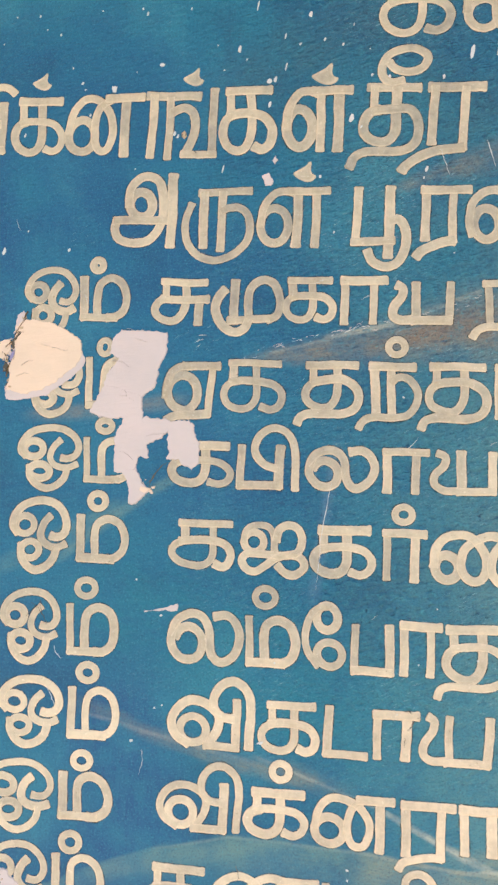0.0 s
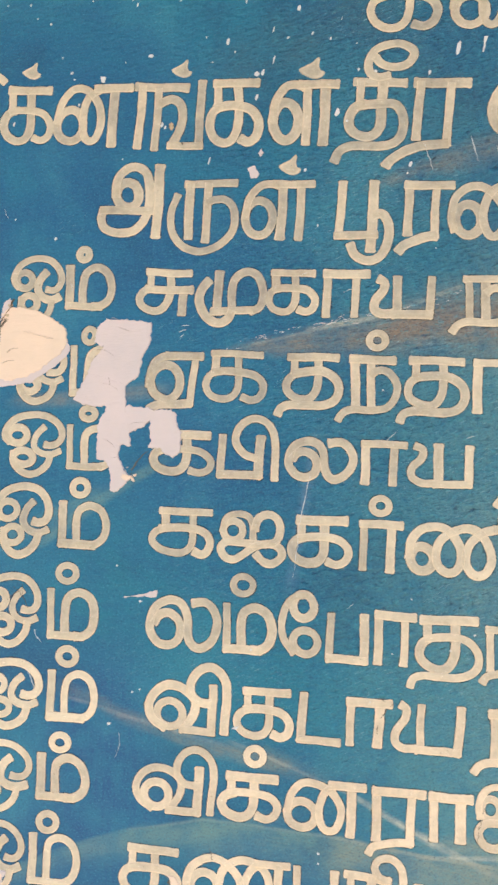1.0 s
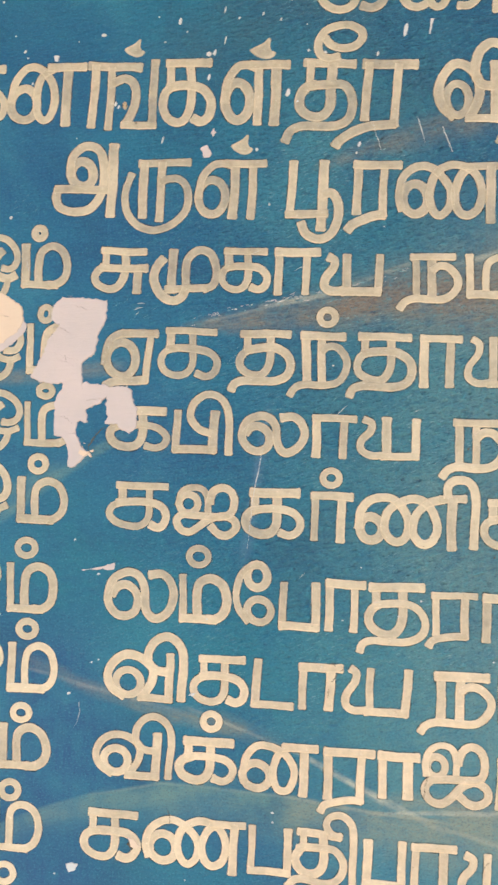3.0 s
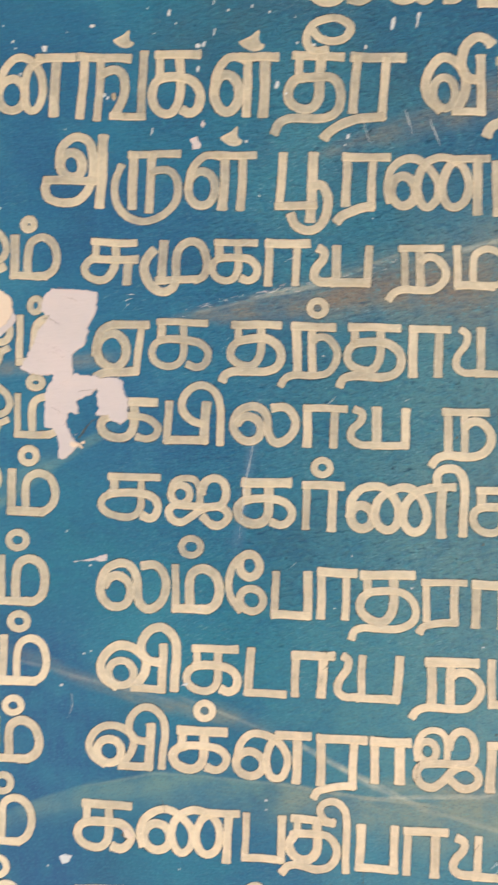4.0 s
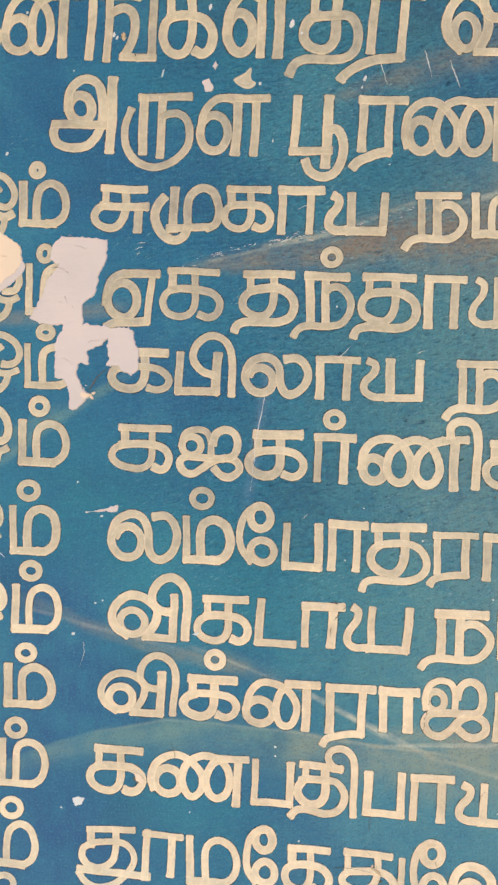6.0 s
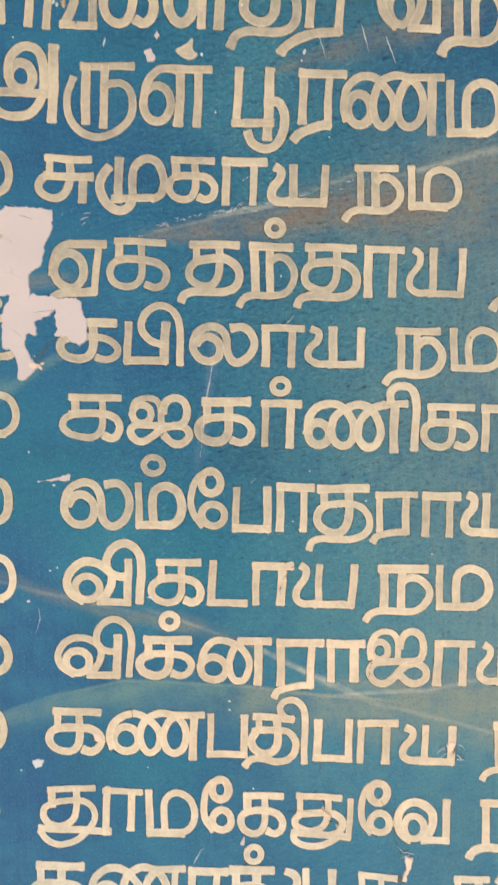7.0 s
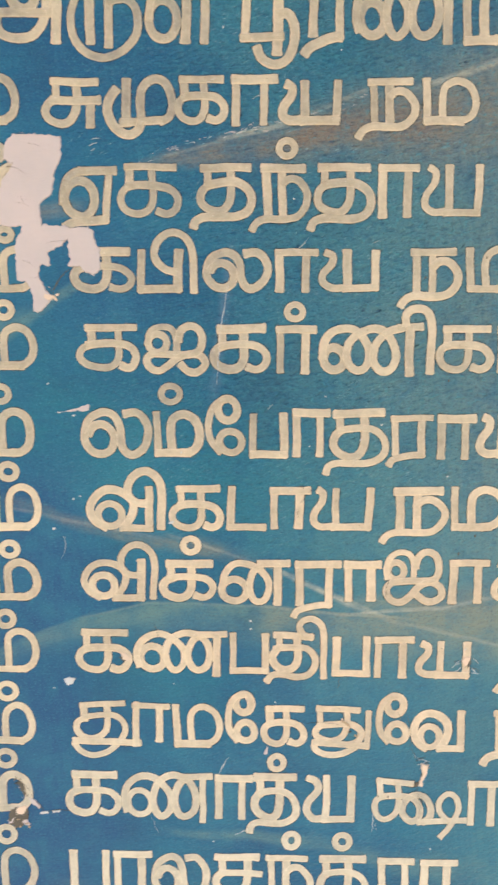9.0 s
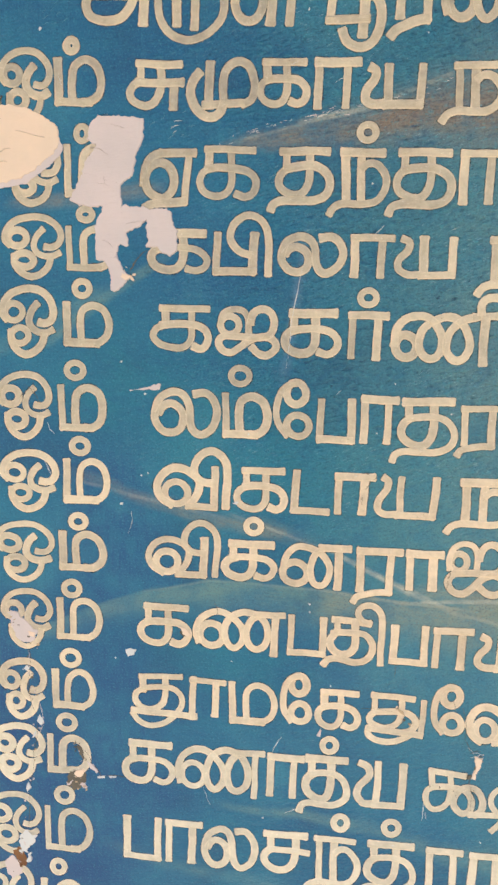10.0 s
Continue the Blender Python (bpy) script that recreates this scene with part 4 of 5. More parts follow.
flake("flake", [(-0.109, 1.564), (-0.117, 1.546), (-0.125, 1.528), (-0.112, 1.521), (-0.097, 1.522), (-0.084, 1.522), (-0.083, 1.507), (-0.055, 1.516), (-0.057, 1.526), (-0.060, 1.552)], 0.0030, LIME, PEEL, 12.0, 0.0012)
flake("flake", [(-0.084, 1.518), (-0.092, 1.495), (-0.089, 1.456), (-0.074, 1.453), (-0.061, 1.461), (-0.060, 1.475), (-0.048, 1.476), (-0.050, 1.491), (-0.034, 1.499), (-0.023, 1.508), (-0.024, 1.523), (-0.057, 1.526)], 0.0028, LIME, PEEL, 13.0, 0.0014)
flake("flake", [(-0.028, 1.522), (-0.026, 1.507), (-0.021, 1.483), (-0.025, 1.476), (-0.010, 1.475), (-0.004, 1.470), (0.007, 1.464), (0.016, 1.471), (0.015, 1.497), (0.010, 1.504), (0.008, 1.519), (0.000, 1.524)], 0.0032, LIME, PEEL, 14.0, 0.0014)
flake("flake", [(-0.080, 1.459), (-0.070, 1.442), (-0.068, 1.419), (-0.062, 1.417), (-0.048, 1.429), (-0.041, 1.438), (-0.052, 1.445), (-0.061, 1.462)], 0.0031, LIME, PEEL, 15.0, 0.0014)
flake("curl", [(-0.054, 1.443), (-0.056, 1.436), (-0.049, 1.432), (-0.041, 1.438)], 0.0042, PUTTY, PEEL, 16.0, 0.0008, "curled cream paint edge")



def crumbs(parent, a, b, spread, count, seed, size, materials):
    """Small broken bits of plaster scattered along a line."""
    rnd = random.Random(seed)
    a, b = Vector(a), Vector(b)
    for i in range(count):
        p = a.lerp(b, rnd.random()) + Vector((rnd.gauss(0, spread), rnd.gauss(0, spread)))
        r = size * rnd.uniform(0.5, 1.4)
        turn, flat = rnd.uniform(0, math.pi), rnd.uniform(0.35, 0.9)
        pts = []
        for j in range(5):
            t = j * math.tau / 5 + rnd.uniform(-0.4, 0.4)
            q = Vector((math.cos(t), flat * math.sin(t))) * r * rnd.uniform(0.7, 1.2)
            q.rotate(Matrix.Rotation(turn, 2))
            pts.append(p + q)
        flake("crumb", pts, rnd.uniform(0.0012, 0.0042), rnd.choice(materials), parent, seed + i, 0.0004, "", 0.0004)


crumbs(PATCH, *((-0.218, 1.645), (-0.241, 1.584)), 0.0040, 24, 301, 0.0028, (PUTTY, PUTTY, LIME, CHIPTAN, CHIPTAN))
crumbs(PATCH, *((-0.238, 1.580), (-0.232, 1.552)), 0.0025, 8, 302, 0.0022, (MORTAR, PUTTY, CHIPTAN))
crumbs(PEEL, *((-0.061, 1.448), (-0.042, 1.437)), 0.0030, 7, 303, 0.0028, (PUTTY, LIME))
HOLES = "small peeled spots"
SMALL = "paint chips"
H = spot("chipped_patch", "pale chipped lime patch across a painted letter", "wall patch", 0, 0, HOLES)
flake("flake", [(-0.199, 0.977), (-0.193, 0.960), (-0.188, 0.944), (-0.177, 0.936), (-0.166, 0.935), (-0.160, 0.943), (-0.155, 0.953), (-0.165, 0.961), (-0.174, 0.969), (-0.186, 0.977), (-0.194, 0.980)], 0.0022, LIME, H, 21.0)
flake("curl", [(-0.169, 0.953), (-0.167, 0.945), (-0.159, 0.944), (-0.158, 0.951)], 0.0032, PUTTY, H, 22.0, 0.0008)
crumbs(H, *((-0.198, 0.980), (-0.157, 0.931)), 0.0045, 16, 315, 0.0024, (LIME, CHIPTAN, LIME, MORTAR))
H = spot("crumbled_hole", "grey crumbled mortar hole with pale broken paint edges", "wall damage", 0, 0, HOLES)
flake("mortar", [(-0.106, 0.743), (-0.103, 0.752), (-0.092, 0.756), (-0.083, 0.751), (-0.084, 0.740), (-0.088, 0.728), (-0.097, 0.723), (-0.105, 0.730)], 0.0016, MORTAR, H, 23.0, 0.003)
flake("flake", [(-0.109, 0.735), (-0.109, 0.729), (-0.102, 0.729), (-0.099, 0.740)], 0.0024, LIME, H, 24.0)
flake("flake", [(-0.096, 0.752), (-0.098, 0.747), (-0.090, 0.744), (-0.083, 0.753), (-0.085, 0.758)], 0.0026, PUTTY, H, 25.0)
flake("flake", [(-0.088, 0.734), (-0.084, 0.726), (-0.079, 0.725), (-0.082, 0.736)], 0.0022, LIME, H, 26.0)
flake("mortar", [(-0.097, 0.793), (-0.093, 0.794), (-0.085, 0.781), (-0.086, 0.770), (-0.092, 0.778)], 0.0019, MORTAR, H, 27.0, 0.002)
crumbs(H, *((-0.096, 0.793), (-0.084, 0.771)), 0.0030, 12, 304, 0.0022, (MORTAR, MORTAR, CHIPTAN, LIME))
crumbs(H, *((-0.103, 0.746), (-0.083, 0.731)), 0.0040, 16, 305, 0.0024, (MORTAR, MORTAR, CHIPTAN, PUTTY, LIME))
H = spot("brick_hole", "brown clay hole with white plaster edges beside the letters", "wall damage", 0, 0, HOLES)
flake("clay", [(-0.183, 0.619), (-0.177, 0.627), (-0.170, 0.623), (-0.164, 0.610), (-0.165, 0.597), (-0.174, 0.600)], 0.0021, CLAY, H, 28.0, 0.002)
flake("flake", [(-0.173, 0.646), (-0.165, 0.653), (-0.158, 0.646), (-0.150, 0.648), (-0.152, 0.638), (-0.161, 0.632), (-0.163, 0.619), (-0.169, 0.622), (-0.175, 0.635)], 0.0024, CHIPPED, H, 29.0)
flake("flake", [(-0.193, 0.603), (-0.185, 0.613), (-0.177, 0.601), (-0.171, 0.586), (-0.184, 0.577), (-0.192, 0.587)], 0.0023, LIME, H, 30.0)
flake("flake", [(-0.163, 0.619), (-0.164, 0.604), (-0.158, 0.607), (-0.158, 0.621)], 0.0024, CHIPPED, H, 31.0)
crumbs(H, *((-0.169, 0.653), (-0.176, 0.581)), 0.0040, 14, 306, 0.0024, (MORTAR, CLAY, CHIPPED, LIME))
H = spot("flaked_spot", "curled cream paint flake beside bare scratched wall", "wall damage", 0, 0, HOLES)
flake("curl", [(0.447, 0.834), (0.450, 0.819), (0.446, 0.802), (0.451, 0.800), (0.456, 0.818), (0.459, 0.832)], 0.0035, PUTTY, H, 32.0, 0.0012)
crumbs(H, *((0.456, 0.836), (0.447, 0.802)), 0.0016, 10, 311, 0.0020, (CHIPTAN, PUTTY, MORTAR, MORTAR))
flake("mortar", [(0.441, 0.805), (0.440, 0.798), (0.447, 0.801), (0.450, 0.807)], 0.0022, MORTAR, H, 33.0, 0.0008)
H = spot("flaked_spot", "cream paint curled off a letter stroke", "wall damage", 0, 0, HOLES)
crumbs(H, *((0.338, 0.891), (0.359, 0.867)), 0.0014, 9, 312, 0.0018, (CHIPTAN, PUTTY, MORTAR))
flake("curl", [(0.338, 0.890), (0.343, 0.885), (0.352, 0.881), (0.350, 0.886), (0.344, 0.890)], 0.0030, CHIPTAN, H, 35.0, 0.0010)
H = spot("flaked_spot", "small brown hole knocked through a letter's hollow", "wall damage", 0, 0, HOLES)
flake("clay", [(-0.034, 1.886), (-0.033, 1.881), (-0.029, 1.878), (-0.026, 1.882), (-0.028, 1.888), (-0.031, 1.890)], 0.0019, CHIPTAN, H, 41.0, 0.0008)
crumbs(H, *((-0.033, 1.888), (-0.027, 1.880)), 0.0012, 6, 313, 0.0018, (CLAY, MORTAR, CHIPTAN))
crumbs(H, *((-0.015, 1.863), (-0.012, 1.859)), 0.0006, 3, 314, 0.0016, (CLAY, MORTAR))
H = spot("flaked_spot", "pale paint curl lifting from a letter bowl", "wall damage", 0, 0, HOLES)
flake("curl", [(0.041, 0.978), (0.046, 0.967), (0.054, 0.963), (0.058, 0.969), (0.050, 0.978)], 0.0030, PUTTY, H, 36.0, 0.0010)
flake("mortar", [(0.042, 0.969), (0.049, 0.962), (0.051, 0.967), (0.045, 0.973)], 0.0020, MORTAR, H, 37.0, 0.0008)
H = spot("flaked_spot", "pale curl of paint hanging from a letter stem", "wall damage", 0, 0, HOLES)
flake("curl", [(0.493, 0.979), (0.498, 0.970), (0.503, 0.972), (0.506, 0.984), (0.498, 0.984)], 0.0030, PUTTY, H, 38.0, 0.0010)
flake("mortar", [(0.501, 0.982), (0.502, 0.967), (0.506, 0.972), (0.506, 0.983)], 0.0020, MORTAR, H, 39.0, 0.0008)


def chip(points, lift=0.0016, material=None, seed=0.0, rough=0.0008, label="white chip in the blue paint"):
    """A small bare spot where the paint is knocked off."""
    return tagged(flake("paint_chip", points, lift, material or CHIPPED, None, seed, rough, "", 0.0005), label, "paint chip", SMALL)


def nick(x, z, w, h, lean=0.0, material=None):
    """A roundish knocked-off speck."""
    n = 7
    pts = []
    for i in range(n):
        a = i * math.tau / n
        r = 0.5 * (1 + 0.5 * noise.noise((x * 90, z * 90, i * 2.3)))
        u, v = w * r * math.cos(a), h * r * math.sin(a)
        pts.append((x + u + lean * v, z + v))
    return chip(pts, 0.0012, material, x * 50 + z * 30, 0.0003)


def scratch(a, b, width, bow=0.0, material=None, parent=None, label="pale scratch in the blue paint", lift=0.0008):
    """A hairline scratch, broken and uneven."""
    a, b = Vector(a), Vector(b)
    side = Vector((-(b - a).y, (b - a).x))
    bm = bmesh.new()
    n = max(8, int((b - a).length / 0.003))
    rows = []
    for i in range(n + 1):
        t = i / n
        p = a.lerp(b, t) + side * (bow * math.sin(math.pi * t)) + side.normalized() * 0.0012 * noise.noise((t * 9, a.x * 40, a.y * 40))
        w = width * math.sin(math.pi * min(1, max(0.04, t))) ** 0.5 * max(0.08, 0.75 + 1.1 * noise.noise((t * 22, a.x * 70, 3)))
        s = side.normalized() * w / 2
        rows.append([bm.verts.new((q.x, y, q.y)) for q, y in ((p - s, 0.0003), (p, -lift), (p + s, 0.0003))])
    for r, q in zip(rows, rows[1:]):
        for j in range(2):
            bm.faces.new((r[j], r[j + 1], q[j + 1], q[j]))
    ob = part("scratch", bm, material or CHIPPED, parent)
    return ob if parent else tagged(ob, label, "scratch", "scratches")


CHIPS = [
    [(-0.015, 1.297), (-0.008, 1.294), (0.001, 1.296), (0.002, 1.305), (-0.008, 1.302)],
    [(-0.032, 0.938), (-0.027, 0.929), (-0.019, 0.932), (-0.016, 0.940), (-0.024, 0.941)],
    [(0.071, 1.831), (0.076, 1.817), (0.083, 1.818), (0.087, 1.824), (0.080, 1.835)],
    [(0.083, 1.850), (0.087, 1.845), (0.091, 1.851), (0.087, 1.857)],
    [(-0.129, 1.949), (-0.127, 1.940), (-0.121, 1.940), (-0.121, 1.948)],
    [(0.106, 1.155), (0.104, 1.152), (0.110, 1.151), (0.113, 1.156)],
    [(0.240, 0.852), (0.236, 0.841), (0.241, 0.839), (0.243, 0.849)],
    [(-0.065, 0.748), (-0.065, 0.745), (-0.054, 0.746), (-0.054, 0.750)],
    [(-0.049, 0.750), (-0.046, 0.747), (-0.038, 0.749), (-0.038, 0.752)],
    [(-0.081, 0.769), (-0.075, 0.759), (-0.069, 0.755), (-0.065, 0.752), (-0.064, 0.755), (-0.072, 0.765)],
    [(-0.165, 0.728), (-0.168, 0.718), (-0.165, 0.711), (-0.160, 0.721)],
    [(-0.150, 0.833), (-0.154, 0.822), (-0.147, 0.814), (-0.144, 0.823)],
    [(-0.157, 0.808), (-0.160, 0.796), (-0.156, 0.797), (-0.153, 0.807)],
    [(-0.171, 0.902), (-0.176, 0.895), (-0.168, 0.893), (-0.165, 0.901)],
    [(0.348, 2.003), (0.347, 1.983), (0.349, 1.983), (0.353, 2.003)],
]
for i, pts in enumerate(CHIPS):
    chip(pts, 0.0020, LIME if i in (0, 2, 3, 6, 9) else CHIPPED, 50.0 + i)
chip([(-0.039, 1.292), (-0.014, 1.295), (-0.013, 1.299)], 0.0016, LIME, 70.0, 0.0005)
# knocked-off specks over the upper wall
for x, z, w, h in [
    (0.034, 1.995, 0.0048, 0.0097), (0.121, 2.040, 0.0055, 0.0083), (0.054, 2.052, 0.0028, 0.0166), (-0.167, 1.953, 0.0041, 0.0055),
    (-0.163, 1.944, 0.0034, 0.0034), (-0.064, 1.976, 0.0069, 0.0055), (0.177, 1.904, 0.0062, 0.0110), (0.091, 2.012, 0.0028, 0.0097),
    (0.094, 1.972, 0.0028, 0.0110), (0.140, 2.007, 0.0028, 0.0048), (0.110, 2.001, 0.0034, 0.0034), (0.286, 1.957, 0.0041, 0.0062),
    (-0.254, 1.729, 0.0055, 0.0097), (-0.168, 1.733, 0.0041, 0.0055), (0.221, 1.958, 0.0041, 0.0048), (0.200, 1.960, 0.0041, 0.0041),
    (0.270, 1.841, 0.0041, 0.0069), (0.319, 1.989, 0.0055, 0.0179), (0.143, 1.831, 0.0041, 0.0055), (0.074, 1.953, 0.0069, 0.0062),
    (0.081, 1.955, 0.0048, 0.0083), (0.076, 1.923, 0.0041, 0.0083), (-0.154, 1.910, 0.0034, 0.0041), (-0.239, 1.883, 0.0034, 0.0062),
    (-0.018, 1.289, 0.0041, 0.0034), (-0.044, 1.141, 0.0055, 0.0041), (0.022, 1.839, 0.0028, 0.0110), (-0.088, 2.045, 0.0028, 0.0055),
    (-0.031, 2.051, 0.0028, 0.0041), (-0.202, 2.019, 0.0028, 0.0034), (-0.232, 2.045, 0.0028, 0.0034), (0.190, 1.894, 0.0034, 0.0041),
    (-0.042, 1.886, 0.0041, 0.0069), (-0.038, 1.882, 0.0028, 0.0055), (-0.264, 2.044, 0.0028, 0.0034), (-0.221, 2.026, 0.0028, 0.0028),
    (-0.148, 2.050, 0.0028, 0.0034), (-0.095, 2.052, 0.0034, 0.0041), (0.006, 2.001, 0.0028, 0.0041), (0.016, 1.968, 0.0028, 0.0028),
    (0.044, 1.982, 0.0028, 0.0034), (-0.097, 1.967, 0.0021, 0.0028), (-0.182, 1.973, 0.0021, 0.0028), (-0.279, 2.007, 0.0021, 0.0034),
    (0.163, 2.000, 0.0028, 0.0034), (0.196, 1.994, 0.0028, 0.0034), (0.175, 2.026, 0.0021, 0.0048), (0.267, 1.830, 0.0028, 0.0034),
    (0.306, 1.738, 0.0028, 0.0028), (0.163, 1.761, 0.0028, 0.0041), (-0.090, 1.839, 0.0021, 0.0021), (-0.224, 1.756, 0.0021, 0.0028),
]:
    nick(x, z, w, h, 0.15)
for x, z in [
    (0.120, 1.245), (0.284, 1.257), (0.349, 1.267), (0.115, 0.935), (-0.045, 0.925), (0.467, 0.710),
    (0.214, 1.024), (0.215, 1.013), (-0.019, 1.181), (-0.010, 1.185), (0.375, 1.287), (0.351, 0.692),
    (0.171, 0.712), (0.215, 1.024), (0.462, 1.223), (0.262, 1.200), (-0.167, 1.733), (0.237, 1.612),
    (0.254, 1.563), (0.250, 0.913), (0.302, 1.321), (-0.051, 1.329),
]:
    nick(x, z, 0.0028, 0.0028)
for a, b, w, bow in [
    ((0.164, 1.333), (0.176, 1.462), 0.0016, 0.02),
    ((-0.031, 1.132), (-0.034, 1.101), 0.0016, 0.10),
    ((0.482, 0.968), (0.492, 0.974), 0.0022, 0.1),
    ((0.484, 0.962), (0.494, 0.969), 0.0018, -0.1),
    ((0.496, 0.984), (0.500, 0.996), 0.0016, 0.1),
    ((0.508, 0.968), (0.514, 0.958), 0.0018, 0.1),
    ((0.507, 0.962), (0.519, 0.960), 0.0014, 0.0),
    ((0.339, 1.877), (0.350, 1.845), 0.0022, 0.0),
    ((0.370, 1.866), (0.384, 1.833), 0.0022, 0.0),
    ((-0.148, 1.243), (-0.137, 1.228), 0.0020, -0.1),
    ((-0.153, 1.195), (-0.140, 1.172), 0.0022, 0.0),
    ((0.568, 0.762), (0.572, 0.850), 0.0030, -0.08),
    ((0.596, 0.755), (0.576, 0.846), 0.0028, 0.08),
    ((0.561, 0.846), (0.589, 0.856), 0.0016, 0.1),
    ((0.387, 0.733), (0.387, 0.761), 0.0016, 0.0),
    ((0.178, 0.810), (0.190, 0.834), 0.0018, 0.05),
    ((0.201, 0.723), (0.220, 0.732), 0.0016, 0.0),
    ((0.390, 0.745), (0.392, 0.735), 0.0016, 0.0),
    ((0.086, 0.748), (0.096, 0.723), 0.0014, 0.0),
    ((0.005, 1.628), (0.015, 1.629), 0.0014, 0.1),
    ((0.002, 1.620), (0.012, 1.624), 0.0016, 0.1),
    ((0.004, 1.614), (0.008, 1.618), 0.0014, 0.0),
    ((0.229, 1.303), (0.236, 1.310), 0.0012, 0.0),
    ((0.181, 1.638), (0.194, 1.643), 0.0018, 0.0),
    ((0.198, 1.644), (0.210, 1.648), 0.0016, 0.0),
    ((0.143, 1.696), (0.155, 1.702), 0.0012, 0.0),
    ((0.259, 1.500), (0.274, 1.517), 0.0012, 0.0),
    ((0.354, 1.512), (0.362, 1.516), 0.0012, 0.0),
    ((-0.143, 1.677), (-0.138, 1.663), 0.0012, 0.0),
    ((-0.241, 1.771), (-0.235, 1.757), 0.0010, 0.0),
    ((0.285, 1.867), (0.297, 1.834), 0.0014, 0.0),
    ((0.200, 1.679), (0.213, 1.687), 0.0014, 0.0),
    ((0.573, 0.848), (0.590, 0.803), 0.0034, 0.10),
    ((0.580, 0.851), (0.595, 0.763), 0.0030, -0.06),
    ((0.569, 0.845), (0.568, 0.794), 0.0028, 0.12),
]:
    scratch(a, b, w, bow)
# thin dark cracks
CRACKS = spot("wall_crack", "fine dark crack running down through the painted letters", "crack", 0, 0, "cracks")
for a, b, w, bow in [
    ((-0.168, 0.926), (-0.166, 0.897), 0.0014, 0.1),
    ((-0.166, 0.893), (-0.154, 0.829), 0.0014, -0.08),
    ((-0.153, 0.819), (-0.158, 0.776), 0.0012, 0.06),
    ((-0.158, 0.776), (-0.165, 0.715), 0.0012, 0.06),
    ((-0.163, 0.712), (-0.171, 0.626), 0.0014, 0.05),
]:
    scratch(a, b, w, bow, MORTAR, CRACKS)
crumbs(CRACKS, *((-0.167, 0.918), (-0.155, 0.810)), 0.0030, 12, 307, 0.0018, (MORTAR, LIME, LIME, CHIPTAN))
crumbs(CRACKS, *((-0.156, 0.802), (-0.166, 0.680)), 0.0030, 10, 308, 0.0018, (MORTAR, LIME, LIME, CHIPTAN))
for a, b, w, bow in [
    ((-0.151, 0.848), (-0.145, 0.814), 0.0030, 0.06),
    ((-0.145, 0.814), (-0.156, 0.798), 0.0026, 0.05),
    ((-0.168, 0.924), (-0.168, 0.901), 0.0016, 0.05),
]:
    scratch(a, b, w, bow, LIME, CRACKS)
CRACKS = spot("wall_crack", "dark hairline crack with torn fuzzy edges through letters", "crack", 0, 0, "cracks")
for a, b, w, bow in [
    ((0.414, 0.905), (0.417, 0.891), 0.0016, 0.1),
    ((0.426, 0.899), (0.433, 0.854), 0.0012, 0.06),
    ((0.433, 0.854), (0.441, 0.837), 0.0012, 0.1),
    ((0.441, 0.836), (0.454, 0.842), 0.0012, 0.1),
    ((0.445, 0.795), (0.449, 0.754), 0.0012, 0.05),
    ((0.484, 0.976), (0.501, 0.972), 0.0014, 0.2),
    ((0.508, 0.968), (0.519, 0.961), 0.0014, 0.2),
    ((0.499, 0.969), (0.503, 0.979), 0.0014, 0.2),
    ((0.460, 0.978), (0.468, 0.995), 0.0011, 0.1),
    ((0.425, 0.782), (0.430, 0.757), 0.0011, 0.1),
]:
    scratch(a, b, w, bow, MORTAR, CRACKS)
for a, b, w, bow in [
    ((0.437, 0.845), (0.447, 0.835), 0.0012, 0.1),
    ((0.445, 0.838), (0.460, 0.835), 0.0012, 0.1),
    ((0.442, 0.831), (0.456, 0.838), 0.0012, -0.1),
    ((0.509, 0.981), (0.517, 0.974), 0.0012, 0.1),
    ((0.486, 0.973), (0.494, 0.978), 0.0012, 0.1),
]:
    scratch(a, b, w, bow, CHIPPED, CRACKS)
CRACKS = spot("wall_crack", "fine dark crack with pale broken edges on the wall", "crack", 0, 0, "cracks")
for a, b, w, bow in [
    ((-0.093, 0.791), (-0.074, 0.768), 0.0014, 0.1),
    ((-0.074, 0.766), (-0.059, 0.747), 0.0012, 0.1),
    ((-0.054, 0.749), (-0.025, 0.751), 0.0010, 0.05),
]:
    scratch(a, b, w, bow, MORTAR, CRACKS)
CRACKS = spot("wall_crack", "short dark crack beside peeling lilac plaster", "crack", 0, 0, "cracks")
for a, b, w, bow in [
    ((-0.045, 1.438), (-0.023, 1.472), 0.0020, 0.1),
    ((-0.050, 1.442), (-0.034, 1.463), 0.0012, -0.1),
]:
    scratch(a, b, w, bow, MORTAR, CRACKS)
CRACKS = spot("wall_crack", "dark hairline cracks across a painted letter with loose paint", "crack", 0, 0, "cracks")
for a, b, w, bow in [
    ((-0.180, 1.292), (-0.159, 1.267), 0.0014, 0.1),
    ((-0.186, 1.274), (-0.170, 1.287), 0.0012, 0.1),
    ((-0.169, 1.296), (-0.166, 1.278), 0.0010, 0.0),
]:
    scratch(a, b, w, bow, MORTAR, CRACKS)
CRACKS = spot("scrape", "small dark scrapes worn through a letter stem", "scrape", 0, 0, "scrapes")
for a, b, w, bow in [
    ((0.274, 1.205), (0.279, 1.202), 0.0030, 0.0),
    ((0.281, 1.195), (0.274, 1.183), 0.0030, 0.1),
    ((0.272, 1.175), (0.272, 1.163), 0.0018, 0.0),
    ((0.285, 1.197), (0.289, 1.200), 0.0018, 0.0),
]:
    scratch(a, b, w, bow, MORTAR, CRACKS)
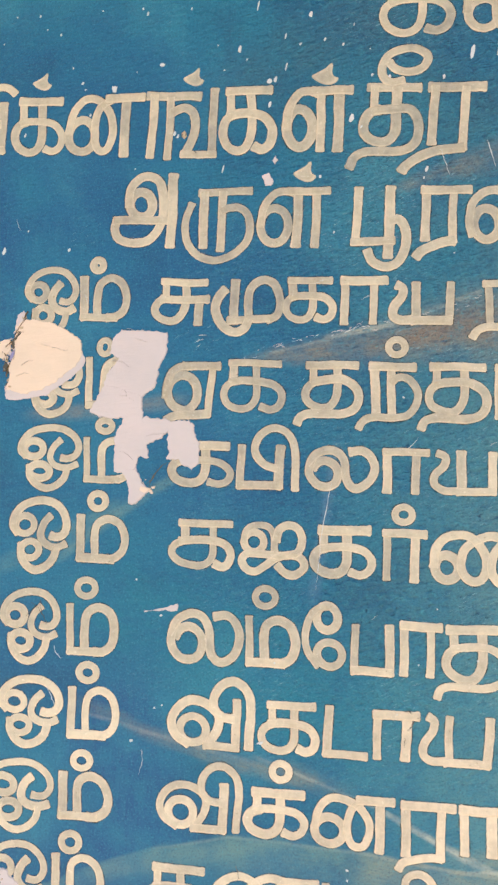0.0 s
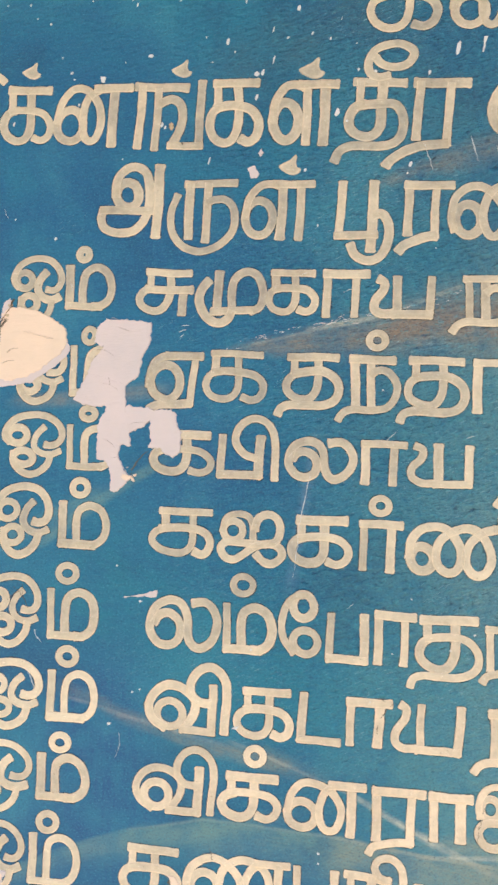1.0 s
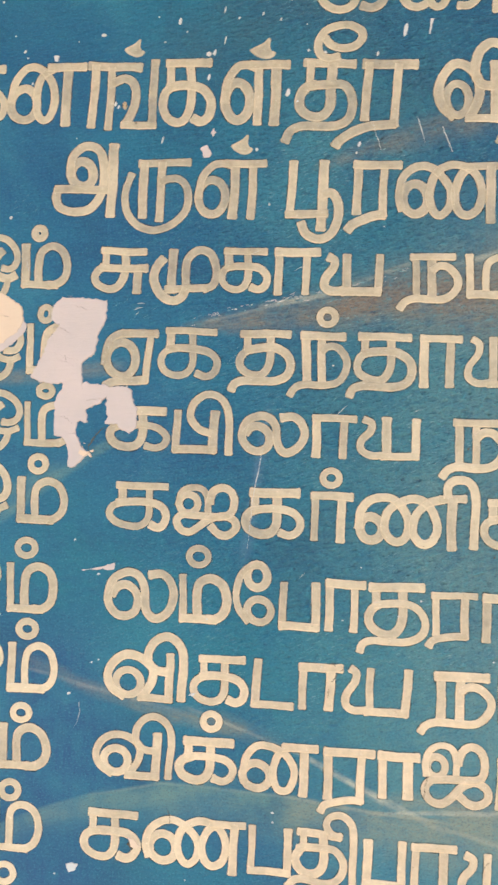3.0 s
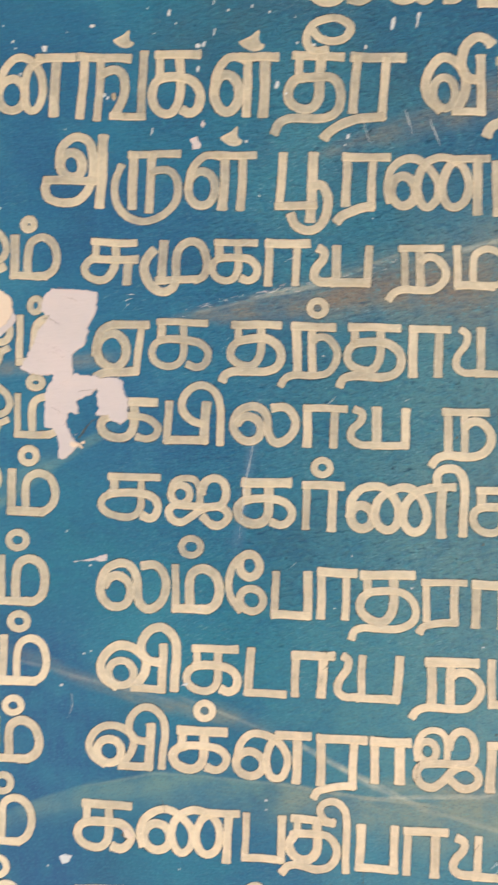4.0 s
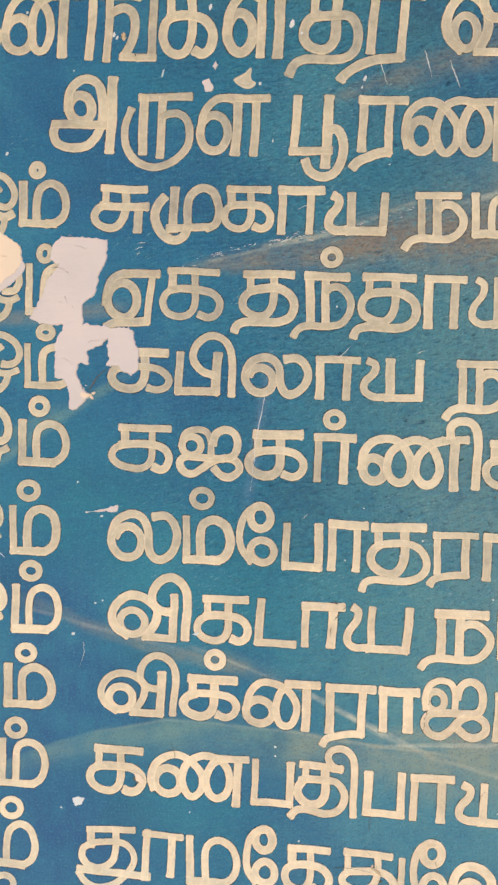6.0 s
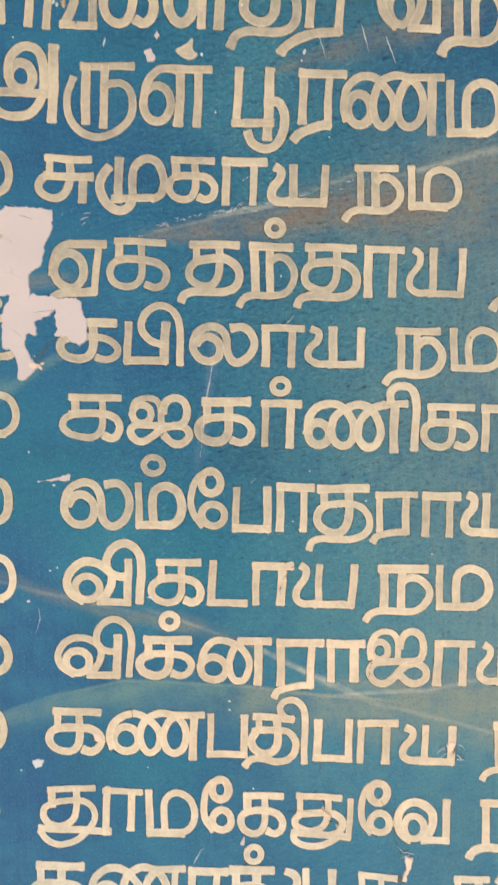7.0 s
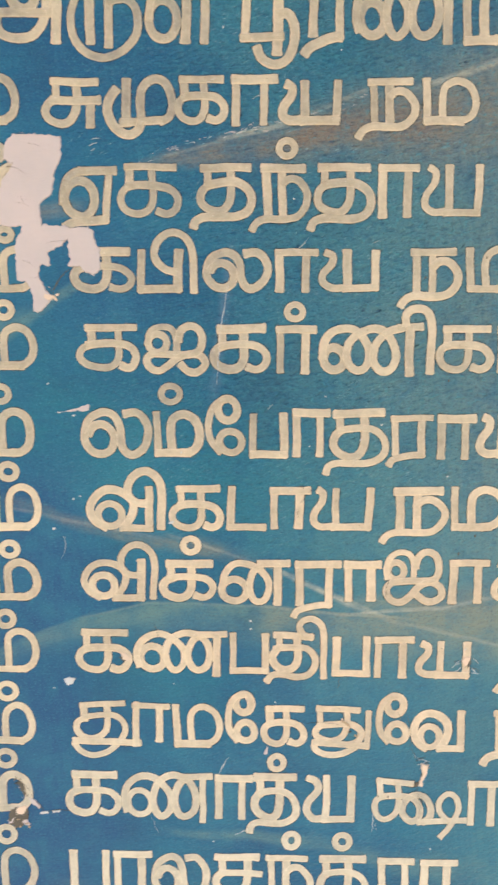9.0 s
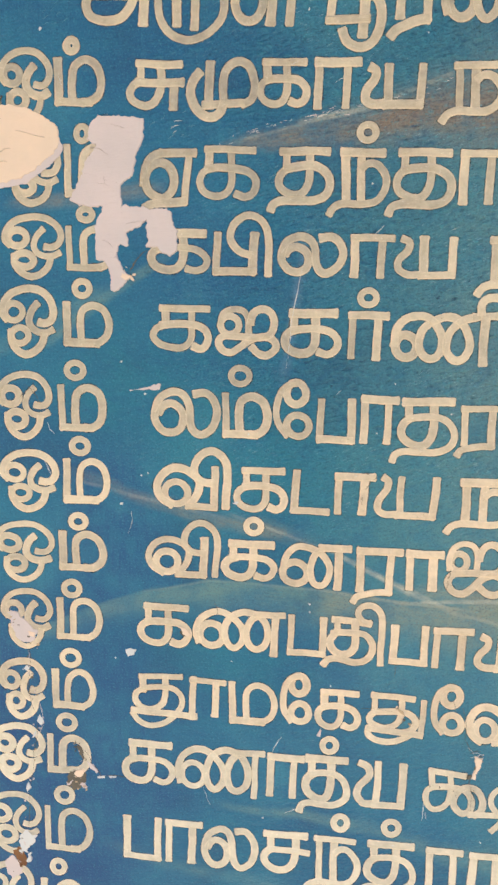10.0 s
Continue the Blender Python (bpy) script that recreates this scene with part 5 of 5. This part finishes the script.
CRACKS = spot("scrape", "dark scraped edge beside a rounded painted letter", "scrape", 0, 0, "scrapes")
for a, b, w, bow in [
    ((0.392, 1.085), (0.390, 1.073), 0.0030, 0.1),
    ((0.390, 1.071), (0.389, 1.059), 0.0026, 0.1),
    ((0.395, 1.098), (0.394, 1.091), 0.0016, 0.0),
]:
    scratch(a, b, w, bow, MORTAR, CRACKS)
CRACKS = spot("wall_crack", "thin dark crack crossing two painted letters", "crack", 0, 0, "cracks")
for a, b, w, bow in [
    ((0.088, 1.014), (0.092, 0.999), 0.0026, 0.1),
    ((0.293, 0.885), (0.338, 0.884), 0.0009, 0.05),
    ((0.333, 0.951), (0.333, 0.933), 0.0009, 0.05),
    ((0.329, 0.913), (0.347, 0.885), 0.0010, 0.05),
    ((0.444, 0.808), (0.442, 0.791), 0.0016, 0.1),
    ((0.448, 0.789), (0.452, 0.767), 0.0014, 0.1),
]:
    scratch(a, b, w, bow, MORTAR, CRACKS)
for x, z in [(0.393, 0.784), (0.406, 0.784), (0.502, 1.146), (0.421, 1.472), (0.457, 1.345), (0.496, 1.498), (0.482, 1.122), (0.543, 1.347)]:
    nick(x, z, 0.0030, 0.0042, 0.2, MORTAR)
# creases and lifted slivers on the peeled patch, their shade put into the colour
for a, b, w, bow in [
    ((-0.089, 1.551), (-0.068, 1.543), 0.0012, 0.1),
    ((-0.100, 1.593), (-0.077, 1.585), 0.0010, 0.1),
    ((-0.051, 1.502), (-0.026, 1.506), 0.0016, 0.05),
    ((-0.082, 1.481), (-0.066, 1.472), 0.0012, 0.1),
    ((-0.082, 1.558), (-0.079, 1.550), 0.0014, 0.0),
    ((-0.074, 1.622), (-0.058, 1.618), 0.0008, 0.0),
]:
    scratch(a, b, w, bow, CREASE, PEEL, lift=0.0024)
for a, b, w, bow in [
    ((-0.217, 1.583), (-0.203, 1.589), 0.0012, 0.1),
    ((-0.223, 1.568), (-0.207, 1.573), 0.0010, 0.1),
    ((-0.197, 1.611), (-0.159, 1.603), 0.0007, 0.0),
    ((-0.230, 1.614), (-0.216, 1.642), 0.0020, 0.1),
    ((-0.233, 1.608), (-0.225, 1.626), 0.0016, -0.1),
    ((-0.235, 1.614), (-0.229, 1.588), 0.0018, 0.15),
    ((-0.240, 1.605), (-0.233, 1.612), 0.0016, 0.1),
    ((-0.245, 1.599), (-0.238, 1.588), 0.0016, 0.2),
    ((-0.231, 1.588), (-0.236, 1.567), 0.0018, -0.1),
    ((-0.228, 1.623), (-0.217, 1.624), 0.0016, 0.2),
    ((-0.218, 1.642), (-0.215, 1.652), 0.0016, 0.1),
]:
    scratch(a, b, w, bow, RUSTY if w > 0.0015 else CREASE, PATCH, lift=0.0028)
# fine rubbed marks in the blue
for n, (x, z) in enumerate([(0.135, 1.561), (0.267, 1.532), (0.289, 1.477), (0.145, 1.191), (0.336, 1.408), (0.001, 1.623), (0.189, 1.908), (-0.149, 1.750), (0.238, 1.722), (0.329, 1.330), (0.504, 1.592), (0.488, 1.525), (0.460, 0.687)]):
    RUBBED = spot("scuff_marks", "cluster of fine pale rubbed scuffs in the blue paint", "scuff", 0, 0, "scuffs")
    rnd = random.Random(500 + n)
    for i in range(9):
        p = Vector((x + rnd.gauss(0, 0.012), z + rnd.gauss(0, 0.010)))
        turn, size = math.radians(rnd.gauss(32, 9)), rnd.uniform(0.004, 0.013)
        q = p + Vector((math.cos(turn), math.sin(turn))) * size
        scratch(tuple(p), tuple(q), rnd.uniform(0.0006, 0.0013), rnd.uniform(-0.08, 0.08), SCUFFED, RUBBED, lift=0.0002)
# white paint rubbed off in dashes along the pale sweep
RUBBED = spot("scuff_marks", "broken dashes of white rubbed paint along a pale sweep", "scuff", 0, 0, "scuffs")
rnd = random.Random(611)
for (ax, az), (bx, bz), count in (((0.060, 1.602), (0.135, 1.630), 12), ((0.135, 1.630), (0.215, 1.648), 30), ((0.215, 1.648), (0.290, 1.668), 12), ((0.300, 1.672), (0.410, 1.707), 12)):
    for i in range(count):
        f = rnd.random()
        p = Vector((ax + (bx - ax) * f, az + (bz - az) * f + rnd.gauss(0, 0.0028)))
        turn, size = math.radians(rnd.gauss(18, 10)), rnd.uniform(0.002, 0.009)
        q = p + Vector((math.cos(turn), math.sin(turn))) * size
        scratch(tuple(p), tuple(q), rnd.uniform(0.0010, 0.0024), rnd.uniform(-0.1, 0.1), rnd.choice((CHIPPED, LIME, SCUFFED)), RUBBED, lift=0.0003)
